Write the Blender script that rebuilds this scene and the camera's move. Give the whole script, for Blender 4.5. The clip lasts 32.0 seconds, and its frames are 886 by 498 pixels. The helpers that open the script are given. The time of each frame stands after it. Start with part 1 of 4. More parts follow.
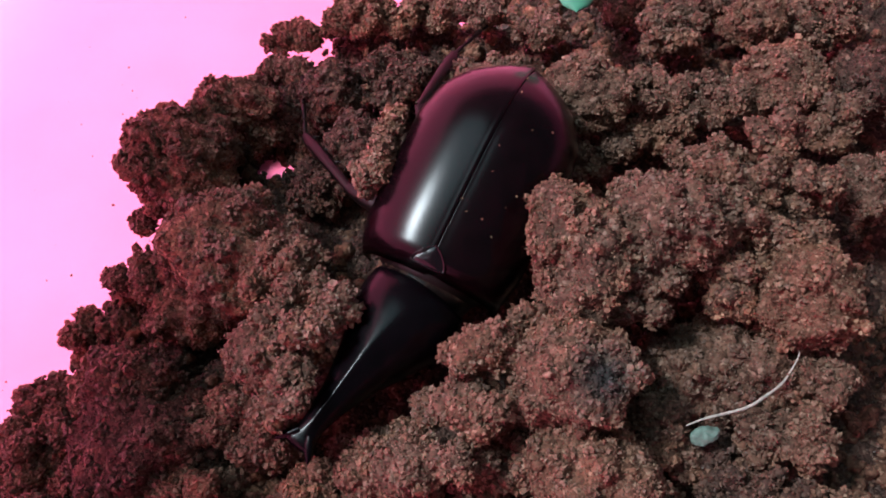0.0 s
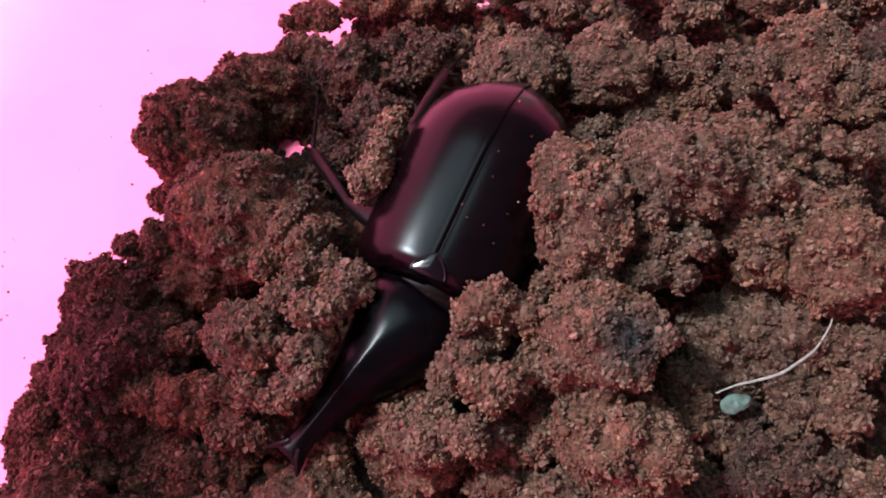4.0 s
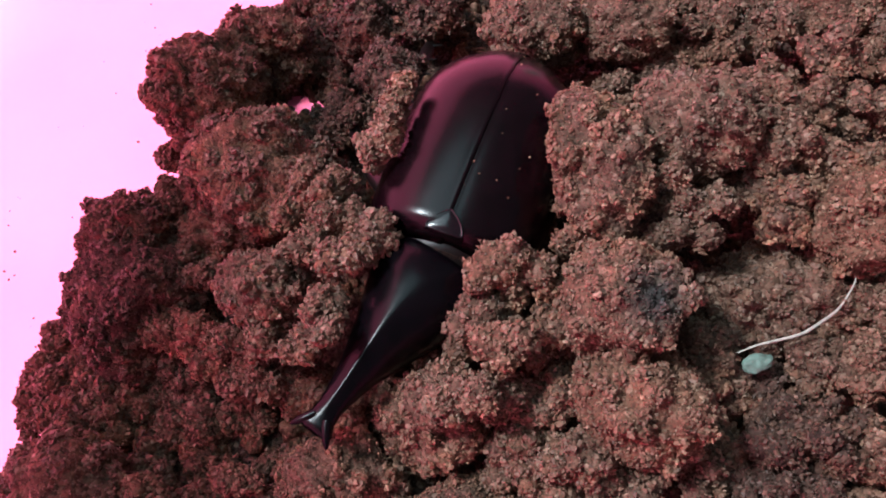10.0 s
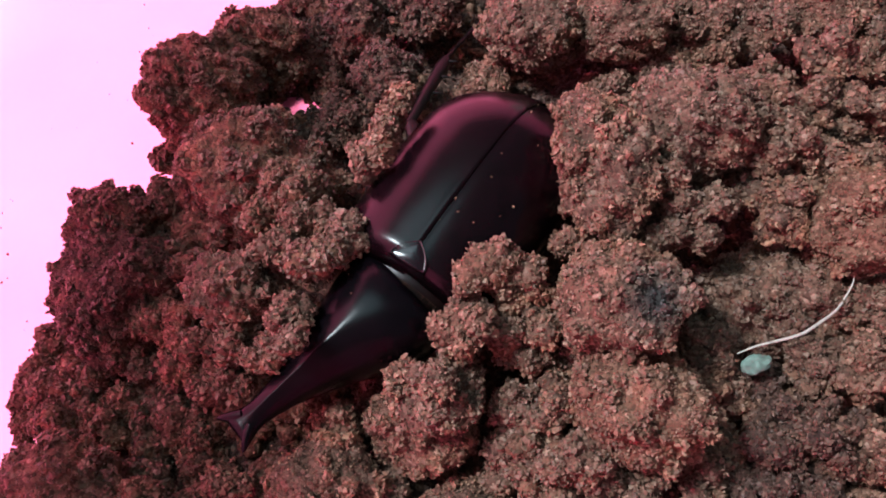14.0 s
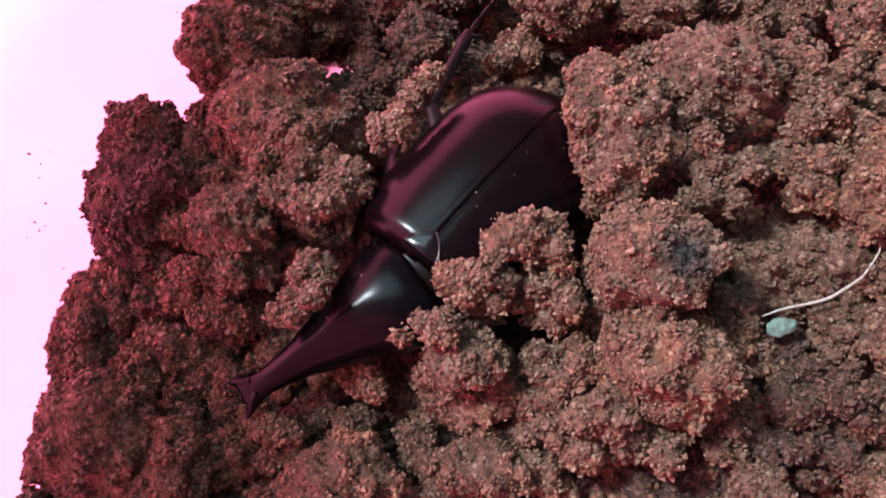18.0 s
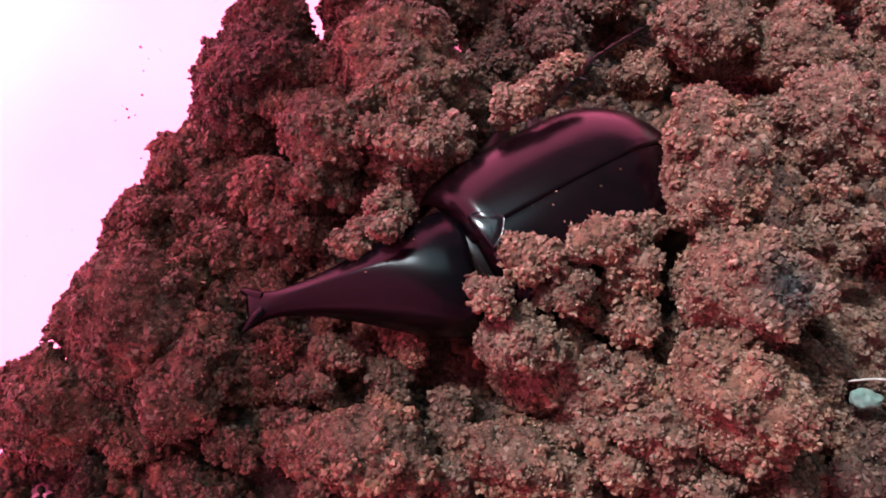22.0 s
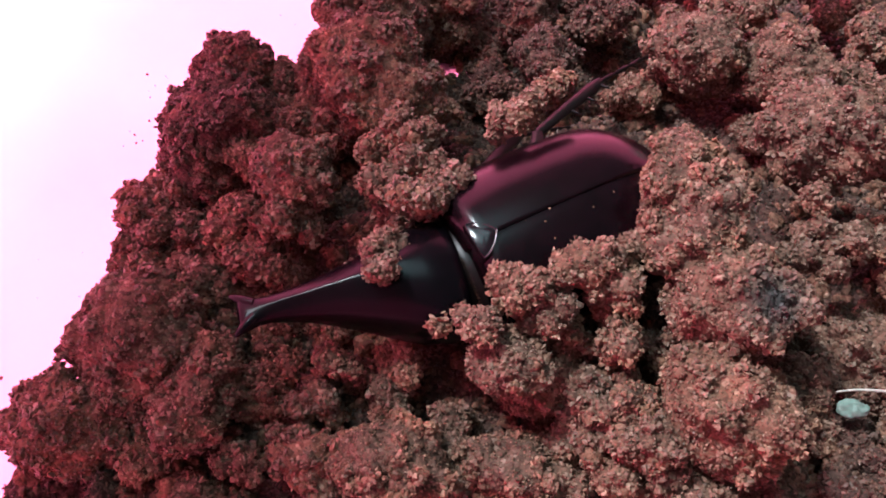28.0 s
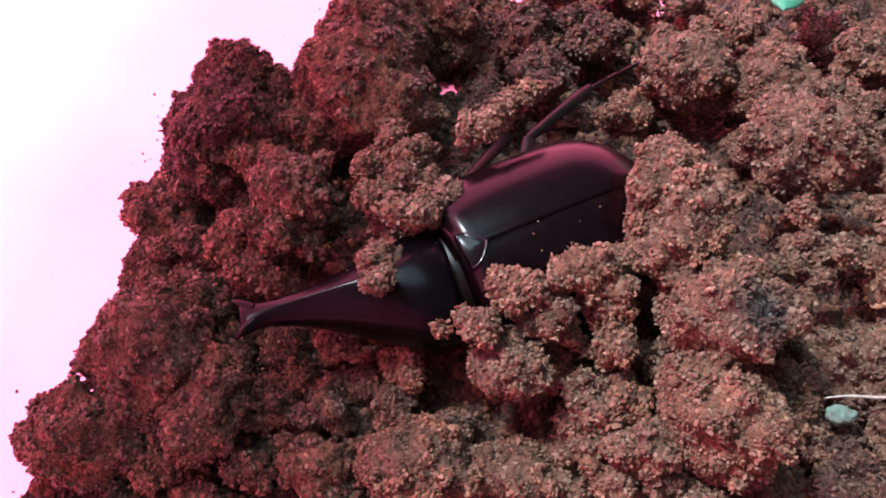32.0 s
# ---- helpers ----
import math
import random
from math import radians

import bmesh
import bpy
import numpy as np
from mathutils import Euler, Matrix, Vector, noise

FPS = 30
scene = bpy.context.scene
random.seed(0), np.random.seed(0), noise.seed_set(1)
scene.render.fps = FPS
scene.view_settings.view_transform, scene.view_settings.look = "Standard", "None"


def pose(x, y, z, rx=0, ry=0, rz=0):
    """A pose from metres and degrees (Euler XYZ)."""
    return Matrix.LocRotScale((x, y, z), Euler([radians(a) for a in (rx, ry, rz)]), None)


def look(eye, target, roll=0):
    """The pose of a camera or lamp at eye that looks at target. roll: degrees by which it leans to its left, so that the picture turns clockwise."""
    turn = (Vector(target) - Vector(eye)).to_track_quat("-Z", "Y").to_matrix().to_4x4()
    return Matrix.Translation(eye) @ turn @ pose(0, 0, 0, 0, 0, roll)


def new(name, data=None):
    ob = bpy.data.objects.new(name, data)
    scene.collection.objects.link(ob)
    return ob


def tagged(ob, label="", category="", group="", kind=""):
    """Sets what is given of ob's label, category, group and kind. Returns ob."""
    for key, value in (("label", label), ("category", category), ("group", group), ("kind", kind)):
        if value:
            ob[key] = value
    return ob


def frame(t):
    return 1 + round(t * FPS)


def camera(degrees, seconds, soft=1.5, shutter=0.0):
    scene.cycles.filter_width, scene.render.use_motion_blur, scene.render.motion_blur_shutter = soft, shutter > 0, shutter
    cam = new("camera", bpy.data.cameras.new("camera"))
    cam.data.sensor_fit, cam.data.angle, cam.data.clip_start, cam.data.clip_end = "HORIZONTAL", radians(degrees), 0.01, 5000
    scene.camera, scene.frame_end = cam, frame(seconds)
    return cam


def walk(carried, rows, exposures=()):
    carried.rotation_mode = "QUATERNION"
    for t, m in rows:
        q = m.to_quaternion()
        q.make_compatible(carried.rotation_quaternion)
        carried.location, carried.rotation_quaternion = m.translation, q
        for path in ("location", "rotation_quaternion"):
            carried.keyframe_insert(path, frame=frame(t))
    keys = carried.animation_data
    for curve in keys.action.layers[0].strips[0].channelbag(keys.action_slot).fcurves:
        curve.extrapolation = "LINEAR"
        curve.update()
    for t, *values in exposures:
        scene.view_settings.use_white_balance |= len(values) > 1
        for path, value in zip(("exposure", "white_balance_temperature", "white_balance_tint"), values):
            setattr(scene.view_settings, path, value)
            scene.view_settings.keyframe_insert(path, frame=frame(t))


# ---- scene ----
cam = camera(56.8, 32.0, soft=1.8)
PATH = [
    (0, (0.00391, -0.04588, 0.10075), (0.00534, 0.00293, 0.01348), 1.706),
    (0.5, (0.00281, -0.04522, 0.10031), (0.00520, 0.00355, 0.01305), 2.570),
    (1, (0.00360, -0.04693, 0.09931), (0.00544, 0.00329, 0.01285), 1.909),
    (1.5, (0.00394, -0.04763, 0.09852), (0.00535, 0.00297, 0.01229), 1.474),
    (2, (0.00422, -0.04849, 0.09829), (0.00524, 0.00252, 0.01229), 1.144),
    (2.5, (0.00359, -0.05062, 0.09769), (0.00425, 0.00140, 0.01229), 0.700),
    (3, (0.00306, -0.05083, 0.09716), (0.00322, 0.00046, 0.01131), 0.223),
    (3.5, (0.00335, -0.05072, 0.09620), (0.00300, 0.00038, 0.01024), -0.324),
    (4, (0.00304, -0.05063, 0.09597), (0.00261, -0.00014, 0.00965), -0.422),
    (4.5, (0.00303, -0.05034, 0.09565), (0.00247, -0.00009, 0.00919), -0.546),
    (6.5, (0.00155, -0.05067, 0.09570), (0.00112, -0.00089, 0.00897), -0.445),
    (7, (0.00146, -0.05082, 0.09556), (0.00104, -0.00115, 0.00877), -0.471),
    (7.5, (0.00143, -0.05081, 0.09548), (0.00092, -0.00155, 0.00845), -0.545),
    (8, (0.00015, -0.05027, 0.09516), (0.00046, -0.00205, 0.00755), 0.350),
    (8.5, (0.00014, -0.05079, 0.09523), (-0.00005, -0.00353, 0.00709), -0.049),
    (9, (0.00000, -0.05000, 0.09500), (0.00000, -0.00343, 0.00651), 0.000),
    (9.5, (0.00004, -0.04996, 0.09423), (0.00023, -0.00349, 0.00569), 0.220),
    (10, (0.00026, -0.05011, 0.09399), (0.00028, -0.00365, 0.00544), 0.020),
    (10.5, (0.00025, -0.05028, 0.09405), (0.00032, -0.00372, 0.00555), 0.054),
    (11, (0.00031, -0.05020, 0.09429), (0.00028, -0.00374, 0.00574), -0.056),
    (11.5, (0.00034, -0.05018, 0.09432), (0.00024, -0.00369, 0.00579), -0.134),
    (12, (0.00052, -0.05066, 0.09382), (0.00050, -0.00335, 0.00572), -0.073),
    (12.5, (0.00045, -0.05040, 0.09353), (0.00071, -0.00323, 0.00535), 0.161),
    (13, (0.00010, -0.05035, 0.09352), (0.00066, -0.00321, 0.00532), 0.524),
    (13.5, (-0.00064, -0.04967, 0.09378), (0.00052, -0.00318, 0.00526), 1.106),
    (15.5, (-0.00071, -0.05051, 0.09287), (0.00024, -0.00373, 0.00449), 1.049),
    (16, (-0.00099, -0.05076, 0.09300), (-0.00008, -0.00453, 0.00433), 1.160),
    (16.5, (-0.00240, -0.05231, 0.09318), (-0.00127, -0.00643, 0.00433), 1.808),
    (17, (-0.00273, -0.05280, 0.09328), (-0.00190, -0.00698, 0.00440), 1.619),
    (17.5, (-0.00310, -0.05472, 0.09387), (-0.00303, -0.00901, 0.00492), 1.256),
    (18, (-0.00417, -0.05524, 0.09317), (-0.00376, -0.00933, 0.00433), 2.176),
    (18.5, (-0.00561, -0.05817, 0.09150), (-0.00446, -0.01189, 0.00286), 5.313),
    (19, (-0.00785, -0.06153, 0.09295), (-0.00659, -0.01319, 0.00542), 8.331),
    (19.5, (-0.00770, -0.06337, 0.09135), (-0.00695, -0.01505, 0.00380), 10.242),
    (20, (-0.00677, -0.06624, 0.08814), (-0.00689, -0.01727, 0.00095), 11.554),
    (20.5, (-0.00650, -0.06471, 0.08437), (-0.00773, -0.01266, -0.00100), 12.035),
    (21, (-0.00811, -0.06567, 0.08520), (-0.01127, -0.01234, 0.00066), 12.164),
    (21.5, (-0.00733, -0.06486, 0.08318), (-0.01238, -0.01130, -0.00112), 11.834),
    (22, (-0.00725, -0.06576, 0.08139), (-0.01292, -0.01245, -0.00302), 11.924),
    (22.5, (-0.00685, -0.06337, 0.07917), (-0.01273, -0.00954, -0.00490), 11.682),
    (23, (-0.00636, -0.06450, 0.08195), (-0.01216, -0.01062, -0.00209), 11.643),
    (23.5, (-0.00661, -0.06783, 0.08505), (-0.01253, -0.01404, 0.00095), 11.615),
    (24, (-0.00651, -0.06750, 0.08535), (-0.01267, -0.01359, 0.00135), 11.325),
    (24.5, (-0.00670, -0.06759, 0.08506), (-0.01278, -0.01360, 0.00110), 11.312),
    (25, (-0.00654, -0.06731, 0.08515), (-0.01263, -0.01314, 0.00131), 11.203),
    (25.5, (-0.00644, -0.06730, 0.08473), (-0.01256, -0.01287, 0.00107), 11.117),
    (27.5, (-0.00633, -0.06728, 0.08477), (-0.01318, -0.01269, 0.00126), 10.380),
    (28, (-0.00636, -0.06706, 0.08458), (-0.01310, -0.01237, 0.00113), 10.506),
    (28.5, (-0.00632, -0.06711, 0.08467), (-0.01307, -0.01241, 0.00123), 10.459),
    (29, (-0.00623, -0.06708, 0.08515), (-0.01302, -0.01206, 0.00192), 10.422),
    (29.5, (-0.00618, -0.06740, 0.08547), (-0.01301, -0.01180, 0.00263), 10.344),
    (30, (-0.00605, -0.06707, 0.08530), (-0.01283, -0.01110, 0.00270), 10.308),
    (30.5, (-0.00591, -0.06702, 0.08572), (-0.01261, -0.01068, 0.00338), 10.270),
    (31, (-0.00633, -0.06791, 0.08644), (-0.01299, -0.01153, 0.00412), 10.443),
    (31.5, (-0.00658, -0.06883, 0.08749), (-0.01322, -0.01273, 0.00498), 10.353),
    (32, (-0.00675, -0.06886, 0.08786), (-0.01353, -0.01307, 0.00515), 10.154),
]
walk(cam, [(t, look(e, g, r)) for t, e, g, r in PATH],
     exposures=[(0.0, -0.33), (3.0, -0.33), (4.0, -0.2), (7.0, 0.08), (9.0, 0.06), (13.0, 0.08), (16.0, 0.28), (20.0, 0.36), (32.0, 0.42)])

# ---- light ----
world = bpy.data.worlds.new("room")
scene.world = world
world.use_nodes = True
world.node_tree.nodes["Background"].inputs[0].default_value = (0.70, 0.92, 1.05, 1)
world.node_tree.nodes["Background"].inputs[1].default_value = 0.10


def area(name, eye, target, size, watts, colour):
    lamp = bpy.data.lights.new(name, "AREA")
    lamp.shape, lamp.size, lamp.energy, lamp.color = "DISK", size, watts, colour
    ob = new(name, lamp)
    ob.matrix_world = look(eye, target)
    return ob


area("window_above", (-0.30, 0.18, 1.00), (0.0, 0.0, 0.0), 0.7, 3.0, (0.55, 0.90, 1.0))
# Unseen lamp added under the tub so its floor glows from below.
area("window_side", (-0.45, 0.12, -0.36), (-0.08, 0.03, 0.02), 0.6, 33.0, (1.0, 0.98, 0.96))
# Unseen lamp added low behind the back wall so that it glows pink.
area("window_behind", (-0.22, 0.62, 0.0), (0.0, 0.27, 0.13), 0.7, 11.0, (1.0, 0.98, 0.96))
area("lamp_bulb", (-0.60, 0.06, 0.84), (0.0, 0.0, 0.0), 0.17, 15.0, (0.86, 0.98, 1.06))

# ---- materials ----


def material(name):
    m = bpy.data.materials.new(name)
    m.use_nodes = True
    return m, m.node_tree.nodes, m.node_tree.links, m.node_tree.nodes["Principled BSDF"]


def ramp(nodes, stops):
    r = nodes.new("ShaderNodeValToRGB")
    while len(r.color_ramp.elements) < len(stops):
        r.color_ramp.elements.new(0.5)
    for e, (p, c) in zip(r.color_ramp.elements, stops):
        e.position, e.color = p, (*c, 1)
    return r


def soil_material(name, stops, tint, loose=False, stain=None):
    """Sandy clay: packed grains of mixed colour, with damp patches."""
    m, nodes, links, bsdf = material(name)
    co = nodes.new("ShaderNodeTexCoord").outputs["Object"]
    grain = nodes.new("ShaderNodeTexVoronoi")
    grain.inputs["Scale"].default_value = 1750
    fine = nodes.new("ShaderNodeTexVoronoi")
    fine.inputs["Scale"].default_value = 4200
    patch = nodes.new("ShaderNodeTexNoise")
    patch.inputs["Scale"].default_value, patch.inputs["Detail"].default_value = 130, 5
    rough = nodes.new("ShaderNodeTexNoise")
    rough.inputs["Scale"].default_value, rough.inputs["Detail"].default_value = 900, 4
    warp = nodes.new("ShaderNodeVectorMath")
    warp.operation = "MULTIPLY_ADD"
    links.new(co, rough.inputs["Vector"])
    links.new(co, patch.inputs["Vector"])
    links.new(rough.outputs["Color"], warp.inputs[0])
    warp.inputs[1].default_value = (0.0006, 0.0006, 0.0006)
    links.new(co, warp.inputs[2])
    links.new(warp.outputs[0], grain.inputs["Vector"])
    links.new(warp.outputs[0], fine.inputs["Vector"])
    pick = nodes.new("ShaderNodeSeparateColor")
    links.new(grain.outputs["Color"], pick.inputs[0])
    if loose:
        mid = [sum(c[k] for p, c in stops[:4]) / 4 for k in range(3)]
        stops = [(p, tuple(m + (v - m) * 0.6 for m, v in zip(mid, c))) for p, c in stops]
    cols = ramp(nodes, stops)
    if loose:  # one colour to a grain
        links.new(nodes.new("ShaderNodeNewGeometry").outputs["Random Per Island"], cols.inputs[0])
    else:
        links.new(pick.outputs[0], cols.inputs[0])
    damp = ramp(nodes, [(0.34, tint), (0.50, (0.86, 0.84, 0.82)), (0.64, (1.12, 1.0, 0.9))])
    links.new(patch.outputs["Fac"], damp.inputs[0])
    mul = nodes.new("ShaderNodeMix")
    mul.data_type, mul.blend_type = "RGBA", "MULTIPLY"
    mul.inputs["Factor"].default_value = 1.0
    links.new(cols.outputs[0], mul.inputs[6])
    links.new(damp.outputs[0], mul.inputs[7])
    hue = ramp(nodes, [(0.0, (0.82, 0.86, 0.88)), (0.5, (1.0, 1.0, 1.0)), (1.0, (1.16, 1.06, 0.98))])
    links.new(nodes.new("ShaderNodeObjectInfo").outputs["Random"], hue.inputs[0])
    own = nodes.new("ShaderNodeMix")
    own.data_type, own.blend_type = "RGBA", "MULTIPLY"
    own.inputs["Factor"].default_value = 1.0
    links.new(mul.outputs[2], own.inputs[6])
    links.new(hue.outputs[0], own.inputs[7])
    tone = own.outputs[2]
    if stain:  # a charred spot, ragged by the patch noise
        off = nodes.new("ShaderNodeVectorMath")
        off.operation = "DISTANCE"
        off.inputs[1].default_value = stain[:3]
        links.new(co, off.inputs[0])
        rag = nodes.new("ShaderNodeMath")
        rag.operation, rag.inputs[1].default_value = "MULTIPLY_ADD", stain[3] * 0.9
        links.new(rough.outputs["Fac"], rag.inputs[0])
        links.new(off.outputs["Value"], rag.inputs[2])
        edge = nodes.new("ShaderNodeMapRange")
        edge.inputs["From Min"].default_value, edge.inputs["From Max"].default_value = stain[3] * 0.7, stain[3] * 1.9
        links.new(rag.outputs[0], edge.inputs["Value"])
        char = nodes.new("ShaderNodeMix")
        char.data_type = "RGBA"
        links.new(edge.outputs[0], char.inputs["Factor"])
        char.inputs[6].default_value = (0.045, 0.038, 0.036, 1)
        links.new(tone, char.inputs[7])
        tone = char.outputs[2]
    links.new(tone, bsdf.inputs["Base Color"])
    bsdf.inputs["Roughness"].default_value = 0.5 if loose else 0.85
    bsdf.inputs["Specular IOR Level"].default_value = 0.4 if loose else 0.2
    b1, b2 = nodes.new("ShaderNodeBump"), nodes.new("ShaderNodeBump")
    b1.invert = b2.invert = True
    b1.inputs["Strength"].default_value, b1.inputs["Distance"].default_value = 0.8, 0.00025
    b2.inputs["Strength"].default_value, b2.inputs["Distance"].default_value = 0.6, 0.0001
    links.new(grain.outputs["Distance"], b1.inputs["Height"])
    links.new(fine.outputs["Distance"], b2.inputs["Height"])
    links.new(b1.outputs[0], b2.inputs["Normal"])
    links.new(b2.outputs[0], bsdf.inputs["Normal"])
    return m


SOIL_STOPS = [(0.0, (0.092, 0.048, 0.035)), (0.25, (0.164, 0.086, 0.060)), (0.55, (0.235, 0.125, 0.087)),
              (0.86, (0.306, 0.173, 0.126)), (0.97, (0.457, 0.315, 0.228))]
# Dark soil of the slab, also painting shade into pits and gaps.
DARK_SHADED_STOPS = [(0.0, (0.049, 0.025, 0.020)), (0.5, (0.096, 0.048, 0.037)), (0.9, (0.147, 0.075, 0.058)), (0.98, (0.261, 0.158, 0.120))]
# Clay under the grains, darker partly so the gaps between them look shadowed.
CLAY_STOPS = [(0.0, (0.076, 0.040, 0.029)), (0.35, (0.137, 0.073, 0.052)), (0.65, (0.180, 0.098, 0.070)),
              (0.93, (0.229, 0.130, 0.097)), (0.99, (0.360, 0.241, 0.185))]
CHAR = (0.0024, -0.0020, 0.0058, 0.0040)
soil = soil_material("sandy_clay", CLAY_STOPS, (0.62, 0.58, 0.55))
grit = soil_material("loose_sandy_grains", SOIL_STOPS, (0.70, 0.66, 0.62), True)
dark_shaded_soil = soil_material("dark_shaded_clay", DARK_SHADED_STOPS, (0.6, 0.6, 0.6))
dark_shaded_grit = soil_material("dark_shaded_grains", DARK_SHADED_STOPS, (0.7, 0.7, 0.7), True)
char_soil = soil_material("charred_clay", CLAY_STOPS, (0.62, 0.58, 0.55), False, CHAR)
char_grit = soil_material("charred_grains", SOIL_STOPS, (0.70, 0.66, 0.62), True, CHAR)
GRIT_OF = {"sandy_clay": grit, "dark_shaded_clay": dark_shaded_grit, "charred_clay": char_grit}


def plain(name, colour, rough, spec=0.5, scale=0.0, amount=0.0, depth=0.0, coat=0.0, metal=0.0):
    """A surface with fine mottling and relief at its own scale."""
    m, nodes, links, bsdf = material(name)
    bsdf.inputs["Base Color"].default_value = (*colour, 1)
    bsdf.inputs["Roughness"].default_value = rough
    bsdf.inputs["Specular IOR Level"].default_value = spec
    bsdf.inputs["Coat Weight"].default_value = coat
    bsdf.inputs["Coat Roughness"].default_value = 0.06
    bsdf.inputs["Metallic"].default_value = metal
    if scale:
        n = nodes.new("ShaderNodeTexNoise")
        n.inputs["Scale"].default_value, n.inputs["Detail"].default_value = scale, 6
        links.new(nodes.new("ShaderNodeTexCoord").outputs["Object"], n.inputs["Vector"])
        lo, hi = [tuple(max(0.0, min(1.0, c * k)) for c in colour) for k in (1 - amount, 1 + amount)]
        r = ramp(nodes, [(0.3, lo), (0.7, hi)])
        links.new(n.outputs["Fac"], r.inputs[0])
        links.new(r.outputs[0], bsdf.inputs["Base Color"])
        b = nodes.new("ShaderNodeBump")
        b.inputs["Strength"].default_value, b.inputs["Distance"].default_value = 0.5, depth
        links.new(n.outputs["Fac"], b.inputs["Height"])
        links.new(b.outputs[0], bsdf.inputs["Normal"])
    return m


chitin = plain("maroon_black_chitin", (0.0045, 0.0012, 0.0022), 0.24, 0.24, 420, 0.35, 0.000014)
shield_chitin = plain("black_horn_chitin", (0.0028, 0.0016, 0.0026), 0.25, 0.17, 420, 0.35, 0.000014)
scutal = plain("polished_black_chitin", (0.008, 0.003, 0.005), 0.20, 0.40, 1400, 0.3, 0.00001, 0.04)
leg_black = plain("black_leg_chitin", (0.006, 0.0035, 0.0035), 0.38, 0.25, 1500, 0.4, 0.00003)
hair = plain("rusty_hair", (0.045, 0.016, 0.007), 0.6)


def pink_plastic():
    """Thin dyed plastic that lets light through."""
    m, nodes, links, bsdf = material("translucent_pink_plastic")
    n = nodes.new("ShaderNodeTexNoise")
    n.inputs["Scale"].default_value, n.inputs["Detail"].default_value = 45, 5
    links.new(nodes.new("ShaderNodeTexCoord").outputs["Object"], n.inputs["Vector"])
    r = ramp(nodes, [(0.3, (0.93, 0.20, 0.38)), (0.7, (0.96, 0.22, 0.42))])
    links.new(n.outputs["Fac"], r.inputs[0])
    links.new(r.outputs[0], bsdf.inputs["Base Color"])
    bsdf.inputs["Roughness"].default_value = 0.5
    bsdf.inputs["Specular IOR Level"].default_value = 0.3
    glow = nodes.new("ShaderNodeBsdfTranslucent")
    links.new(r.outputs[0], glow.inputs["Color"])
    mix = nodes.new("ShaderNodeMixShader")
    mix.inputs[0].default_value = 0.4
    links.new(bsdf.outputs[0], mix.inputs[1])
    links.new(glow.outputs[0], mix.inputs[2])
    links.new(mix.outputs[0], nodes["Material Output"].inputs["Surface"])
    return m


pink = pink_plastic()
root_white = plain("pale_root_fibre", (0.46, 0.42, 0.37), 0.7, 0.3, 1200, 0.25, 0.0001)
stone = plain("pale_green_stone", (0.17, 0.24, 0.20), 0.6, 0.5, 700, 0.35, 0.0002)
leaf_green = plain("green_plastic_sheet", (0.10, 0.42, 0.26), 0.45, 0.5, 300, 0.2, 0.0001)
pale_clay = plain("pale_clay", (0.42, 0.24, 0.15), 0.85, 0.3, 1500, 0.3, 0.0001)
speck = plain("brown_dust", (0.14, 0.05, 0.03), 0.9)

# ---- shapes ----


def hashed(i, j, k, s):
    v = np.sin(i * 127.1 + j * 311.7 + k * 74.7 + s * 53.3) * 43758.5453
    return v - np.floor(v)


def value_noise(p, s):
    """Smooth noise, 0 to 1, of an array of points."""
    c = np.floor(p)
    f = p - c
    f = f * f * (3 - 2 * f)
    out = 0.0
    for dx in (0, 1):
        for dy in (0, 1):
            for dz in (0, 1):
                w = (f[:, 0] if dx else 1 - f[:, 0]) * (f[:, 1] if dy else 1 - f[:, 1]) * (f[:, 2] if dz else 1 - f[:, 2])
                out = out + w * hashed(c[:, 0] + dx, c[:, 1] + dy, c[:, 2] + dz, s)
    return out


def cells(p, s):
    """Distance to the nearest of scattered centres (one a unit cell) and that centre's random number."""
    c = np.floor(p)
    best, pick = np.full(len(p), 9.0), np.zeros(len(p))
    for dx in (-1, 0, 1):
        for dy in (-1, 0, 1):
            for dz in (-1, 0, 1):
                q = c + (dx, dy, dz)
                a = [hashed(q[:, 0], q[:, 1], q[:, 2], s + n) for n in (0, 1, 2)]
                d = (q[:, 0] + a[0] - p[:, 0]) ** 2 + (q[:, 1] + a[1] - p[:, 1]) ** 2 + (q[:, 2] + a[2] - p[:, 2]) ** 2
                near = d < best
                best, pick = np.where(near, d, best), np.where(near, a[0], pick)
    return np.sqrt(best), pick


def grains(p, size, s):
    """Height of packed round grains of that size."""
    d, k = cells(p / size, s)
    return size * (0.45 + 0.5 * k) * np.sqrt(np.clip(1 - (d / 0.78) ** 2, 0, 1))


BALLS = {}


def ball(n):
    if n not in BALLS:
        bm = bmesh.new()
        bmesh.ops.create_icosphere(bm, subdivisions=n, radius=1)
        BALLS[n] = (np.array([v.co[:] for v in bm.verts]), np.array([[v.index for v in f.verts] for f in bm.faces]))
        bm.free()
    return BALLS[n]


def mesh_of(name, verts, faces, mat, smooth=True):
    me = bpy.data.meshes.new(name)
    faces = np.asarray(faces)
    me.vertices.add(len(verts))
    me.vertices.foreach_set("co", np.asarray(verts, dtype=np.float32).ravel())
    me.loops.add(faces.size)
    me.loops.foreach_set("vertex_index", faces.astype(np.int32).ravel())
    me.polygons.add(len(faces))
    me.polygons.foreach_set("loop_start", np.arange(0, faces.size, faces.shape[1], dtype=np.int32))
    me.polygons.foreach_set("use_smooth", np.full(len(faces), smooth))
    me.update(calc_edges=True)
    me.validate()
    me.materials.append(mat)
    return me


